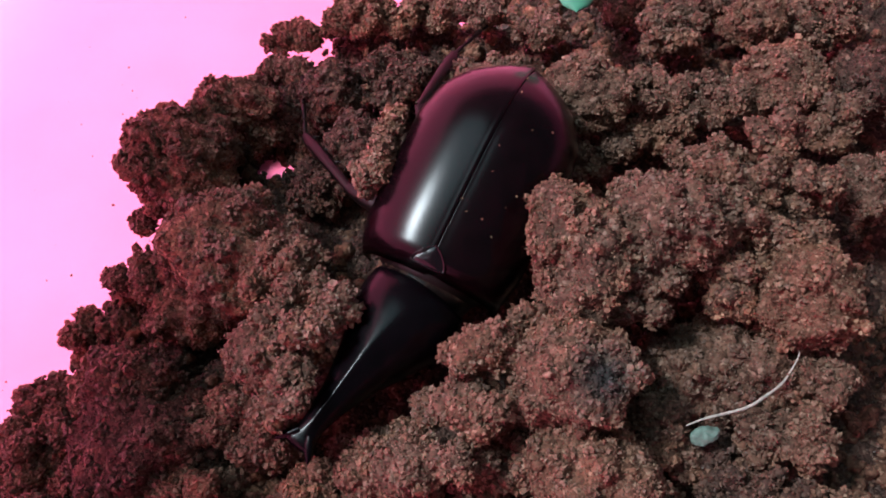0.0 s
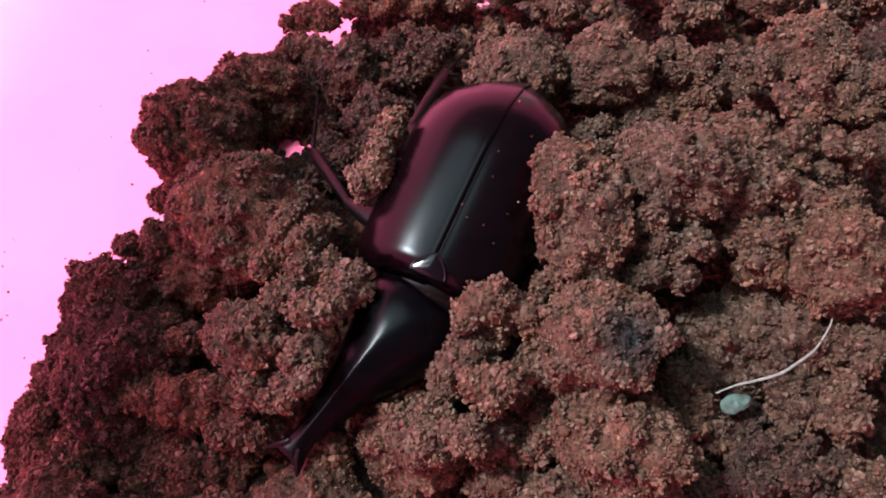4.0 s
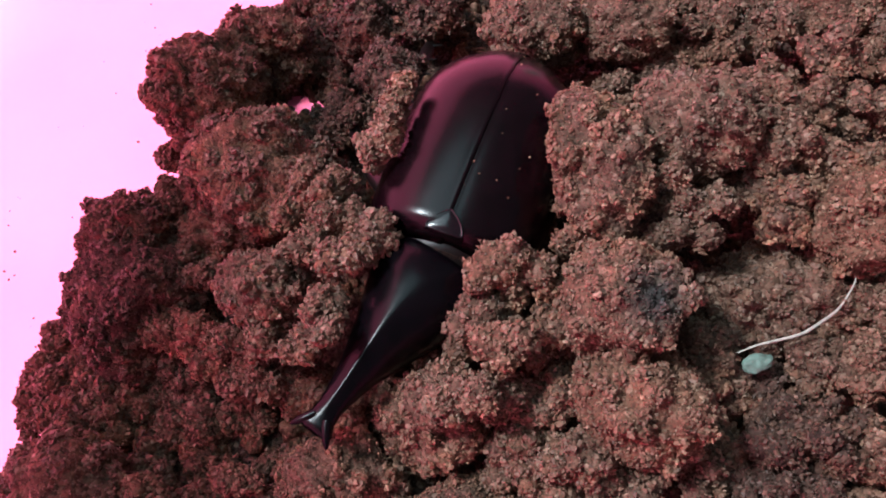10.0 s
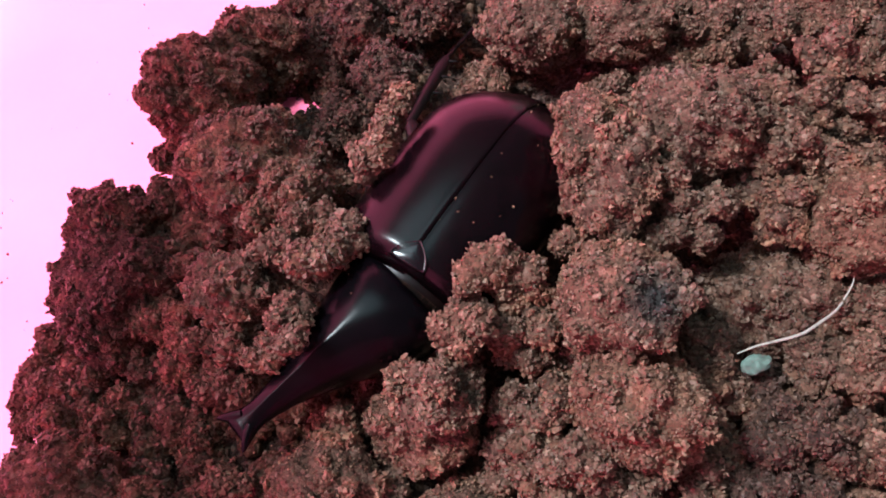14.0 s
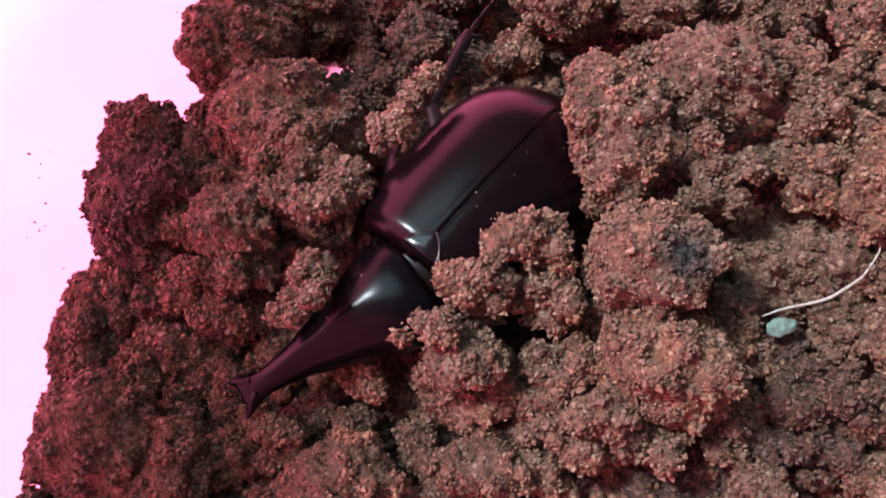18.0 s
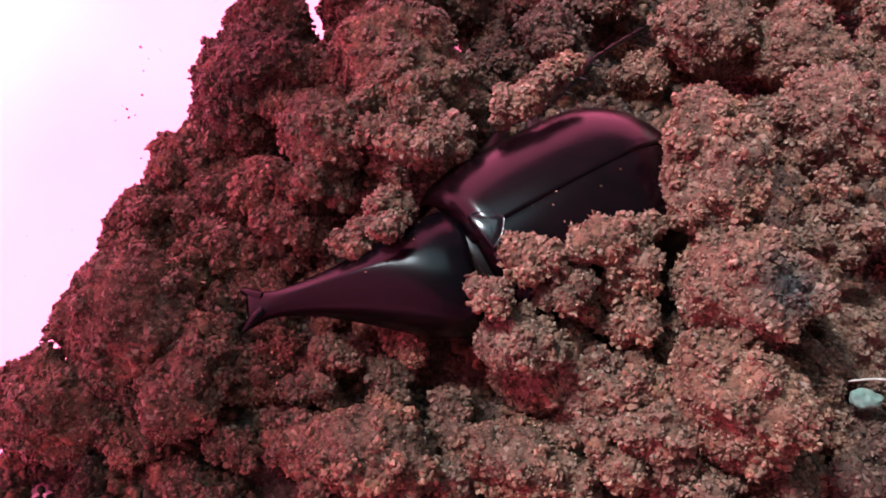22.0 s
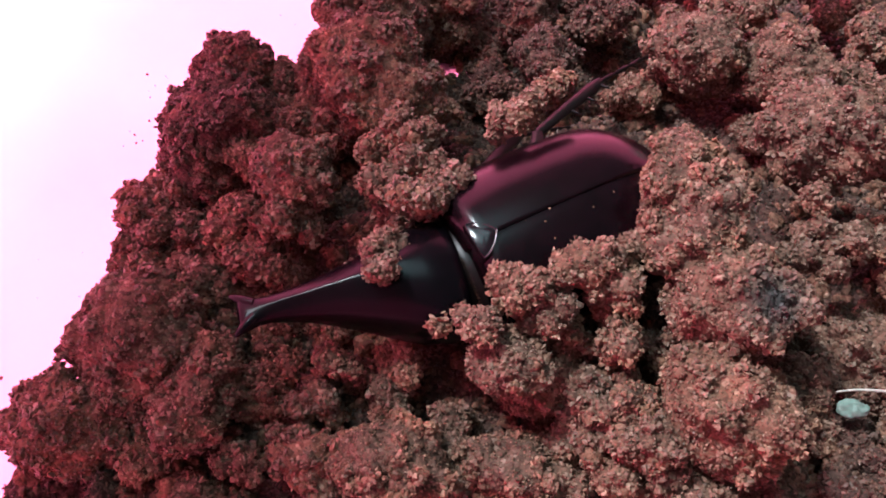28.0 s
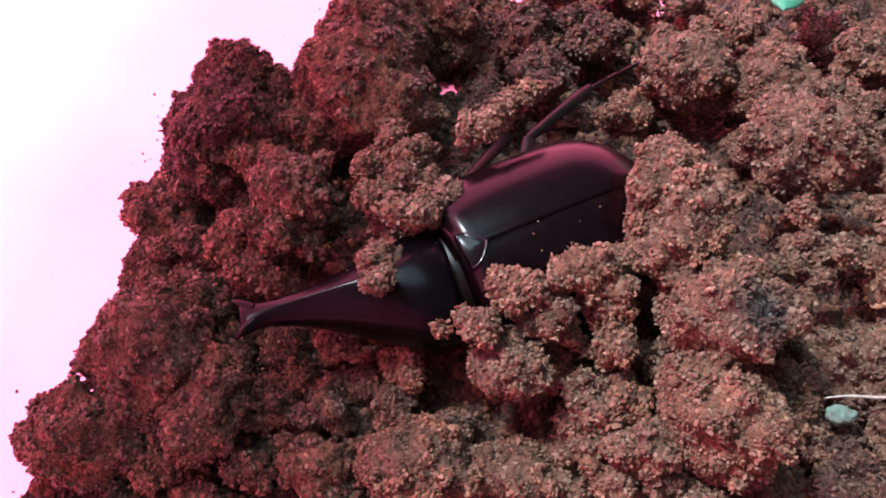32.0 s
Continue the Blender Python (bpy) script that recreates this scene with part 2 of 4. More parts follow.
def part(name, data, parent, label=""):
    ob = new(name, data)
    ob.parent = parent
    return tagged(ob, label) if label else ob


def normals(v, f):
    n = np.zeros_like(v)
    fn = np.cross(v[f[:, 1]] - v[f[:, 0]], v[f[:, 2]] - v[f[:, 0]])
    for k in range(3):
        for a in range(3):
            n[:, a] += np.bincount(f[:, k], weights=fn[:, a], minlength=len(v))
    return n / np.maximum(np.linalg.norm(n, axis=1, keepdims=True), 1e-12)


def loft(name, rings, mat, closed=True):
    """A skin over rings of equal length."""
    n = len(rings[0])
    v = np.concatenate(rings)
    f = []
    for a in range(len(rings) - 1):
        for k in range(n if closed else n - 1):
            q = (k + 1) % n
            f.append((a * n + k, a * n + q, a * n + n + q, a * n + n + k))
    return mesh_of(name, v * 0.001, np.array(f), mat)


def lump(radii, seed, detail, cuts=4, rough=1.0, point=None):
    """Vertices and faces of one clod: a chunk with broken faces, lumps and grains."""
    u, f = ball(detail)
    u = u + (0, 0, 0.4)
    u = u / np.linalg.norm(u, axis=1, keepdims=True)
    rng = np.random.default_rng(seed)
    r = 1 + 0.30 * (value_noise(u * 1.5 + seed * 1.7, seed) - 0.5) + 0.17 * (value_noise(u * 3.4 + seed, seed + 3) - 0.5)
    for _ in range(cuts):
        n = rng.normal(size=3)
        n /= np.linalg.norm(n)
        c = u @ n
        r = np.where(c > 0.2, np.minimum(r, rng.uniform(0.76, 0.95) / np.maximum(c, 0.2)), r)
    if point is not None:
        n = np.array(point) / np.linalg.norm(point)
        r = r * (1 + 0.55 * np.exp((u @ n - 1) * 9))
    p = u * r[:, None] * np.array(radii)
    n = normals(p, f)
    big = float(np.mean(radii))
    s = seed % 97
    h = 0.20 * big * (value_noise(p / (0.36 * big) + 9.1, s) - 0.5)
    h += 0.75 * rough * grains(p, min(0.0028, 0.45 * big), s + 11) * np.clip(5 * value_noise(p / 0.0035, s + 5) - 1.7, 0, 1)
    h += 0.95 * rough * grains(p, 0.00115, s + 23) * (0.4 + value_noise(p / 0.002, s + 9))
    h += 0.50 * rough * grains(p, 0.00058, s + 31)
    h += rough * (0.0015 * (value_noise(p / 0.0017, s + 41) - 0.5) + 0.0007 * (value_noise(p / 0.0008, s + 43) - 0.5))
    h -= 0.8 * h.mean()
    return p + n * h[:, None], f


CLODS = {}


def grain_shapes(seed, round_ones, count=12):
    """Small sand grains, each a little different: angular chips, or rounder ones."""
    if round_ones:
        bm = bmesh.new()
        bmesh.ops.create_icosphere(bm, subdivisions=1, radius=1)
        u = np.array([v.co[:] for v in bm.verts])
        f = np.array([[v.index for v in face.verts] for face in bm.faces])
        bm.free()
    else:
        u = np.array([(1, 0, 0), (-1, 0, 0), (0, 1, 0), (0, -1, 0), (0, 0, 1), (0, 0, -1)], float)
        f = np.array([(0, 2, 4), (2, 1, 4), (1, 3, 4), (3, 0, 4), (2, 0, 5), (1, 2, 5), (3, 1, 5), (0, 3, 5)])
    rng = np.random.default_rng(seed)
    jolt = 0.30
    return [(u + jolt * rng.normal(size=u.shape)) * rng.uniform(0.8, 1.3, 3) for _ in range(count)], f


def strewn(points, outward, radii, seed, sink=0.30, round_ones=False):
    """Vertices and faces of loose grains set on a surface."""
    shapes, f = grain_shapes(seed, round_ones)
    rng = np.random.default_rng(seed + 1)
    n = len(points)
    which = rng.integers(0, len(shapes), n)
    q = rng.normal(size=(n, 4))
    q /= np.linalg.norm(q, axis=1, keepdims=True)
    w, x, y, z = q.T
    m = np.stack([np.stack([1 - 2 * (y * y + z * z), 2 * (x * y - z * w), 2 * (x * z + y * w)], 1),
                  np.stack([2 * (x * y + z * w), 1 - 2 * (x * x + z * z), 2 * (y * z - x * w)], 1),
                  np.stack([2 * (x * z - y * w), 2 * (y * z + x * w), 1 - 2 * (x * x + y * y)], 1)], 1)
    v = np.einsum("nij,nkj->nki", m, np.array(shapes)[which]) * radii[:, None, None]
    v = v + (points + outward * (radii * (1 - 2 * sink))[:, None])[:, None, :]
    k = v.shape[1]
    faces = (f[None] + (np.arange(n) * k)[:, None, None]).reshape(-1, 3)
    return v.reshape(-1, 3), faces


def on_surface(v, f, density, rng, low=-0.35):
    """Random points on a mesh, with normals, thinned below."""
    a, b, c = v[f[:, 0]], v[f[:, 1]], v[f[:, 2]]
    cr = np.cross(b - a, c - a)
    ar = np.linalg.norm(cr, axis=1)
    nz = cr[:, 2] / np.maximum(ar, 1e-15)
    w = ar * (nz > low)
    n = int(0.5 * w.sum() * density)
    i = rng.choice(len(f), n, p=w / w.sum())
    r, t = np.sqrt(rng.random(n)), rng.random(n)
    p = a[i] * (1 - r)[:, None] + b[i] * (r * (1 - t))[:, None] + c[i] * (r * t)[:, None]
    return p, (cr[i] / ar[i][:, None])


def grain_sizes(rng, n):
    s = 0.00013 + 0.00024 * rng.random(n) ** 1.7
    return np.where(rng.random(n) < 0.05, s + 0.00020 * rng.random(n), s)


def coat(ob, p, n, mat, seed):
    """Loose grains at points of a surface: the larger ones rounded, the fine ones sharp chips."""
    rng = np.random.default_rng(seed)
    s = grain_sizes(rng, len(p))
    big = s > 0.00031
    av, af = strewn(p[big], n[big], s[big], seed, 0.20, True)
    bv, bf = strewn(p[~big], n[~big], s[~big], seed + 5, 0.18)
    g = part("grit", mesh_of("grit", np.concatenate([av, bv]), np.concatenate([af, bf + len(av)]), mat, False), ob)
    return tagged(g, kind="stuff")


def gritted(ob, v, f, mat, seed, density=3.6e6, low=-0.15):
    p, n = on_surface(v, f, density, np.random.default_rng(seed), low)
    return coat(ob, p, n, mat, seed)


HEAP = []


def settle(ob, x, y, z, radii, turn, key, ride):
    ob.matrix_basis = pose(x * 0.001, y * 0.001, z * 0.001, 0, 0, turn)
    HEAP.append((x, y, z, *radii, ride))
    CLODS[key or len(CLODS)] = (ob, ride)


def clod(x, y, z, radii, key="", ride="", turn=0, label="", mat=None, cuts=4, point=None, rough=0.45):
    """One compact lump of soil at x, y, z in millimetres, with its coat of grains and a few crumbs stuck to it."""
    seed = 17 + 7 * len(CLODS)
    mat = mat or soil
    v, f = lump([a * 0.001 for a in radii], seed, 5 if max(radii) > 5 else 4, cuts, rough, point)
    rng = np.random.default_rng(seed + 2)
    spots, out = on_surface(v, f, 1.3e5, rng, -0.1)
    cv, cf = crumb_balls(spots, rng.uniform(0.0004, 0.0009, len(spots)), seed)
    ob = new("soil_clod", mesh_of("soil_clod", v, f, mat))
    tagged(part("crumb_coat", mesh_of("crumb_coat", cv, cf, mat), ob), kind="stuff")
    v, f = np.concatenate([v, cv]), np.concatenate([f, cf + len(v)])
    gritted(ob, v, f, GRIT_OF[mat.name], seed)
    settle(ob, x, y, z, radii, turn, key, ride)
    return tagged(ob, label or "reddish brown crumbly lump of sandy soil", "soil clod", "soil clods")


def crumb_balls(spots, sizes, seed):
    """Rough little balls of soil at those spots."""
    u, f = ball(2)
    vs = []
    for k, (c, s) in enumerate(zip(spots, sizes)):
        r = 0.60 + 0.55 * value_noise(u * 1.5 + 3.1 * k + seed, seed % 89) + 0.40 * value_noise(u * 3.3 + 1.7 * k, seed % 83)
        vs.append(u * (r * s)[:, None] + c)
    faces = (f[None] + (np.arange(len(vs)) * len(u))[:, None, None]).reshape(-1, 3)
    return np.concatenate(vs), faces


def crumbly(x, y, z, radii, key="", ride="", turn=0, label="", mat=None, size=1.55):
    """A loose cluster of crumbs clinging together, with gaps between them."""
    seed = 17 + 7 * len(CLODS)
    mat = mat or soil
    rng = np.random.default_rng(seed)
    a, b, c = radii
    core, cf = lump([a * 0.00055, b * 0.00055, c * 0.00055], seed, 4, 3, 0.9)
    n = int(min(70, max(7, 1.1 * (a * b + b * c + a * c) / size ** 2 / 1.6)))
    u = rng.normal(size=(3 * n, 3))
    u /= np.linalg.norm(u, axis=1, keepdims=True)
    u = u[u[:, 2] > -0.45][:n]
    spots = u * np.array(radii) * 0.001 * rng.uniform(0.55, 0.95, (len(u), 1))
    sizes = size * 0.001 * rng.uniform(0.5, 1.25, len(u)) * min(1.0, min(radii) / 2.6 + 0.25)
    bv, bf = crumb_balls(spots, sizes, seed)
    ob = new("soil_clod", mesh_of("soil_clod", core, cf, mat))
    tagged(part("crumb_coat", mesh_of("crumb_coat", bv, bf, mat), ob), kind="stuff")
    v, f = np.concatenate([core, bv]), np.concatenate([cf, bf + len(core)])
    p, q = on_surface(v, f, 3.6e6, rng, -0.3)
    buried = ((p / (np.array(radii) * 0.00050)) ** 2).sum(1) < 1
    for s, r in zip(spots, sizes):
        buried |= ((p - s) ** 2).sum(1) < (0.72 * r) ** 2
    coat(ob, p[~buried], q[~buried], GRIT_OF[mat.name], seed)
    settle(ob, x, y, z, radii, turn, key, ride)
    return tagged(ob, label or ("loose cluster of soil crumbs coloured dark to stand for shade" if mat is dark_shaded_soil else "loose cluster of reddish brown soil crumbs"), "soil clod", "soil clods")


# ---- tub and soil bed ----
FLOOR = -0.020


def tub():
    prof = [(0.0, 0.0), (0.10, 0.0), (0.20, 0.0), (0.268, 0.0)]
    prof += [(0.268 + 0.032 * math.sin(a), 0.032 - 0.032 * math.cos(a)) for a in (radians(k) for k in range(10, 91, 10))]
    prof += [(0.303, 0.06), (0.308, 0.11), (0.313, 0.165), (0.317, 0.170), (0.321, 0.168), (0.321, 0.163)]
    bm, n = bmesh.new(), 160
    rings = []
    for r, z in prof:
        rings.append([bm.verts.new((r * math.cos(6.2831853 * k / n), r * math.sin(6.2831853 * k / n), z)) for k in range(n)] if r else [bm.verts.new((0, 0, z))])
    for a, b in zip(rings, rings[1:]):
        for k in range(n):
            q = (k + 1) % n
            loop = [a[k], a[q], b[q], b[k]] if len(a) > 1 and len(b) > 1 else ([a[0], b[q], b[k]] if len(a) == 1 else [a[k], a[q], b[0]])
            bm.faces.new(loop)
    bmesh.ops.recalc_face_normals(bm, faces=bm.faces)
    for face in bm.faces:
        face.smooth = True
    me = bpy.data.meshes.new("tub")
    bm.to_mesh(me)
    me.materials.append(pink)
    ob = new("plastic_tub", me)
    ob.matrix_basis = pose(0.192, 0.030, FLOOR)
    return tagged(ob, "round pink plastic tub with a smooth dusty floor", "tub", kind="structure")


tub()

EDGE = [(-54, -80), (-56, -30), (-53, -8), (-47, 12), (-41, 28), (-34, 43), (-22, 60), (-4, 74), (24, 90), (80, 125)]


def inside(x, y):
    """Millimetres from the heap's foot, positive within it."""
    d = np.full(x.shape, 1e3)
    for (ax, ay), (bx, by) in zip(EDGE, EDGE[1:]):
        l = math.hypot(bx - ax, by - ay)
        d = np.minimum(d, ((x - ax) * (by - ay) - (y - ay) * (bx - ax)) / l)
    return d - 2.5


def away(x, y, ax, ay, bx, by):
    t = np.clip(((x - ax) * (bx - ax) + (y - ay) * (by - ay)) / ((bx - ax) ** 2 + (by - ay) ** 2), 0, 1)
    return np.hypot(x - ax - t * (bx - ax), y - ay - t * (by - ay))


def step(a, b, v):
    t = np.clip((v - a) / (b - a), 0, 1)
    return t * t * (3 - 2 * t)


def bed_height(x, y, rim=True):
    """Top of the loose soil in millimetres, for arrays in millimetres."""
    p = np.stack([x, y, 0 * x], 1)
    d = inside(x, y) + 7 * (value_noise(p / 6.0, 3) - 0.5) + 5 * (value_noise(p / 2.2, 4) - 0.5)
    h = -21 + 2.5 * step(0, 8, d) + 3.0 * step(8, 56, d) + 2.6 * step(12, 40, x)
    h += 3.6 * (value_noise(p / 9.0, 5) - 0.5) + 2.4 * (value_noise(p / 3.6, 6) - 0.5)
    k, q = cells(p / 6.5, 7)
    h += step(2, 10, d) * 2.6 * np.sqrt(np.clip(1 - (k / 0.75) ** 2, 0, 1)) * (0.4 + q)
    # soil banked up under the lumps
    for cx, cy, cz, a, b, c, ride in HEAP:
        k = np.hypot((x - cx) / a, (y - cy) / b)
        h = np.maximum(h, cz - 1.1 * c - 9 * np.maximum(0, k - 0.45) - 20 * (k > 1.4))
    # furrow of the beetle
    body = np.minimum(away(x, y, 24, 50, 4, 6), away(x, y, 4, 6, -10, -14))
    h = np.minimum(h, -12.5 + 14 * step(10, 14, body))
    horn = np.minimum(away(x, y, 2, 4, -14, -22), away(x, y, -8, -12, -36, -28))
    h = np.minimum(h, -12.5 + 10 * step(4, 9, horn))
    for hx, hy, wide in ((-23.9, 37.5, 2.0), (-15.7, 36.0, 1.2)):
        h = np.minimum(h, -22.5 + 9 * step(wide, wide + 4.5, np.hypot(x - hx, y - hy) + 5 * (value_noise(p / 1.6, 17) - 0.5)))
    h = np.minimum(h, -17.5 + 9 * step(7, 13, away(x, y, -15, 26, 2, 44)))
    if rim:
        h = h - 9 * step(104, 118, x) - 9 * step(-66, -78, y)
    return np.where(d < 0.5, -21.5, h)


def soil_bed():
    gx, gy = np.arange(-72, 120.1, 0.6), np.arange(-78, 100.1, 0.6)
    x, y = [a.ravel() for a in np.meshgrid(gx, gy)]
    h = bed_height(x, y)
    p = np.stack([x, y, h], 1)
    up = h > -21.2
    k1, k2 = grains(p, 2.3, 41), grains(p, 1.1, 43)
    m = value_noise(p / 4.0, 8) > 0.4
    h = h + np.where(up, 0.5 * k1 * m + 0.6 * k2, 0)
    sx, sy = value_noise(p / 1.3, 12) - 0.5, value_noise(p / 1.3, 13) - 0.5
    v = np.stack([x + 0.9 * sx * up, y + 0.9 * sy * up, h], 1) * 0.001
    n = len(gx)
    i = (np.arange(len(gy) - 1)[:, None] * n + np.arange(n - 1)[None]).ravel()
    f = np.stack([i, i + 1, i + n + 1, i + n], 1)
    f = f[(h[f] > -21.2).any(1)]
    used = np.unique(f)
    back = np.zeros(len(v), int)
    back[used] = np.arange(len(used))
    # Bed coloured dark so the gaps between the lumps read as shadow.
    ob = new("soil_bed", mesh_of("soil_bed", v[used], back[f], dark_shaded_soil))
    tri = np.concatenate([back[f][:, [0, 1, 2]], back[f][:, [0, 2, 3]]])
    near = (v[used][tri[:, 0], 0] < 0.075) & (v[used][tri[:, 0], 1] < 0.075) & (v[used][tri[:, 0], 1] > -0.06)
    gritted(ob, v[used], tri[near], dark_shaded_grit, 401, 1.5e6, -1.1)
    return tagged(ob, "heap of loose reddish brown sandy soil", "soil", kind="stuff")




def far_soil():
    """Soil farther out in the basin, mostly unseen, added to keep reflections dark."""
    gx, gy = np.arange(-80, 460, 3.0), np.arange(-235, 300, 3.0)
    x, y = [a.ravel() for a in np.meshgrid(gx, gy)]
    h = bed_height(x, y, False)
    v = np.stack([x, y, h], 1) * 0.001
    n = len(gx)
    i = (np.arange(len(gy) - 1)[:, None] * n + np.arange(n - 1)[None]).ravel()
    f = np.stack([i, i + 1, i + n + 1, i + n], 1)
    gone = (x > -78) & (x < 106) & (y > -68) & (y < 92)
    ok = (h > -21.2) & (np.hypot(x - 192, y - 30) < 272) & ~gone
    f = f[ok[f].all(1)]
    used = np.unique(f)
    back = np.zeros(len(v), int)
    back[used] = np.arange(len(used))
    ob = new("soil_spread", mesh_of("soil_spread", v[used], back[f], soil))
    return tagged(ob, "level reddish brown soil added mostly out of view across the basin", "soil", kind="stuff")




def scatter(name, spots, sizes, detail, mat, label, seed, rough=1.0):
    """Loose crumbs joined into one mesh."""
    shapes = [lump((1e-3, 0.85e-3, 0.8e-3), seed + k, detail, 3, rough) for k in range(8)]
    rng = np.random.default_rng(seed)
    vs, fs, at = [], [], 0
    for (x, y, z), s in zip(spots, sizes):
        v, f = shapes[rng.integers(8)]
        e = Euler(rng.uniform(0, 6.28, 3)).to_matrix()
        w = (v * s * rng.uniform(0.8, 1.25, 3)) @ np.array(e)
        vs.append(w + np.array((x, y, z)) * 0.001)
        fs.append(f + at)
        at += len(v)
    ob = new(name, mesh_of(name, np.concatenate(vs), np.concatenate(fs), mat))
    return tagged(ob, label, "soil crumbs", kind="stuff")


def crumbs():
    rng = np.random.default_rng(5)
    x, y = rng.uniform(-66, 90, 9000), rng.uniform(-66, 84, 9000)
    h = bed_height(x, y)
    ok = h > -20.5
    x, y, h = x[ok], y[ok], h[ok]
    s = 0.35 + 1.25 * rng.random(len(x)) ** 2.5
    big = s > 1.05
    scatter("soil_crumbs", np.stack([x, y, h + 0.4], 1)[big], s[big], 3, soil, "small reddish brown soil crumbs", 71)
    scatter("soil_crumbs", np.stack([x, y, h + 0.5], 1)[~big], s[~big], 1, soil, "fine reddish brown soil crumbs", 83, 0.4)
    # crumbs along the foot of the heap
    x, y = rng.uniform(-66, 30, 14000), rng.uniform(-66, 84, 14000)
    d = inside(x, y) + rng.normal(0, 1.5, len(x))
    ok = (d > -2.5) & (d < 3.5)
    x, y = x[ok], y[ok]
    s = 0.25 + 0.85 * rng.random(len(x)) ** 2
    z = np.maximum(bed_height(x, y), -20) + 0.6 * s
    scatter("soil_crumbs", np.stack([x, y, z], 1), s, 1, soil, "crumbs spilled at the foot of the soil heap", 91, 0.4)




def dust():
    rng = np.random.default_rng(8)
    x, y = rng.uniform(-92, -40, 420), rng.uniform(-60, 75, 420)
    d = inside(x, y)
    ok = (d < -1) & (rng.random(420) < 0.25 + 0.75 * np.exp((d + 3) / 9)) & (np.hypot(x - 192, y - 30) < 266)
    x, y = x[ok], y[ok]
    s = 0.07 + 0.22 * rng.random(len(x)) ** 2
    ob = scatter("dust_specks", np.stack([x, y, FLOOR * 1000 + s * 0.5], 1), s, 1, speck, "dark dust specks on the pink plastic", 97, 0.2)
    tagged(ob, category="dust")



# ---- clods ----
clod(21.0, 7.4, 6, (7.0, 8.5, 6.8), key="spire", ride="spire", label='wedge of reddish soil with a sharp crest beside the beetle', point=(-0.62, 0.72, 0.3), cuts=6)
clod(33.4, 14.0, 6, (8.2, 7.4, 7.2), key="round", ride="round", label='rounded reddish brown soil lump with sandy crust', cuts=2)
crumbly(46.5, 16.9, 5, (7.7, 4.9, 4.7))
crumbly(52.3, 25.3, 7, (3.6, 3.4, 3.3))
crumbly(44.2, 24.8, 3, (6.2, 2.3, 2.2))
crumbly(56.7, 18.4, 3, (5.2, 5.0, 4.8))
crumbly(44.6, 12.0, 5, (5.6, 4.2, 4.1))
crumbly(50.6, 10.0, 3, (4.9, 3.7, 3.6))
crumbly(44.4, 3.5, 3, (4.9, 3.5, 3.4))
crumbly(40.7, 8.3, 0, (3.8, 3.0, 2.9))
clod(54.7, 1.8, 3, (6.9, 6.9, 6.7), cuts=3)
crumbly(29.2, 5.9, 8, (1.3, 1.6, 1.3))
crumbly(32.8, 3.0, 5, (3.6, 2.9, 2.8))
crumbly(30.3, -1.4, 4, (5.0, 1.8, 1.7))
crumbly(18.4, -1.5, 3, (4.2, 1.6, 1.5))
crumbly(56.4, 10.5, 3, (3.1, 2.8, 2.7))
clod(21.9, -10.1, 4, (7.6, 6.9, 6.7), mat=char_soil, label='rounded soil lump with a charred black patch', cuts=4)
clod(45.2, -5.6, -7, (11.1, 7.6, 7.3), label='broad flat soil lump beside a pale root fibre', cuts=3, rough=0.8)
crumbly(32.6, -14.5, -4, (4.3, 4.1, 4.0))
clod(24.6, -22.1, -1, (7.7, 6.8, 6.6), label='smooth-faced purplish brown soil lump', cuts=6, point=(-0.7, 0.6, 0.4))
crumbly(45.4, -23.1, -7, (7.6, 5.6, 5.5), mat=dark_shaded_soil)
crumbly(47.4, -15.2, -5, (5.0, 3.3, 3.2))
crumbly(53.6, -16.0, -4, (3.8, 4.6, 3.6))
crumbly(53.5, -24.9, -7, (4.6, 4.6, 4.4))
crumbly(55.9, -8.3, -3, (3.5, 3.8, 3.4))
crumbly(42.5, -29.4, -9, (7.2, 4.0, 3.9), mat=dark_shaded_soil)
clod(16.6, -26.6, -3, (3.1, 2.9, 2.9), cuts=2, rough=0.8)
crumbly(12.5, -26.8, -6, (4.9, 3.9, 3.8))
crumbly(23.1, -29.3, -7, (4.8, 3.2, 3.1))
crumbly(32.5, -27.9, -9, (3.9, 3.4, 3.3))
crumbly(10.8, -20.4, -3, (4.0, 3.2, 3.2), ride="c16")
clod(0.6, -20.3, -1, (4.6, 3.8, 3.7), ride="c16", label='egg-shaped lit soil lump beside the shield', cuts=2)
crumbly(15.0, -18.5, -2, (2.9, 2.4, 2.3), ride="c16")
crumbly(8.5, -24.1, -7, (3.7, 2.5, 2.4))
clod(6.9, -6.0, 6, (4.0, 2.7, 2.6), ride="e4", turn=28, label='tilted flake of crumbly soil overhanging the beetle', cuts=5, point=(-0.8, -0.5, 0.2))
crumbly(11.3, -6.7, 3, (2.8, 3.6, 2.7), ride="e4")
crumbly(12.6, -11.6, 1, (3.1, 2.8, 2.7), ride="e4")
crumbly(5.9, -11.1, 0, (3.0, 2.1, 2.0), ride="e4")
crumbly(2.0, -12.3, -3, (2.5, 2.2, 2.1), ride="c16")
crumbly(9.9, -14.6, -1, (4.1, 1.3, 1.2), ride="c16")
crumbly(-0.1, -14.9, -5, (1.9, 1.7, 1.7), ride="c16")
clod(-1.2, -21.6, -8, (6.9, 5.9, 5.7), key="bot", ride="bot", label='egg-shaped dark brown soil lump below the horn', cuts=2)
crumbly(-7.1, -18.3, -12, (2.9, 2.8, 2.7), ride="bot")
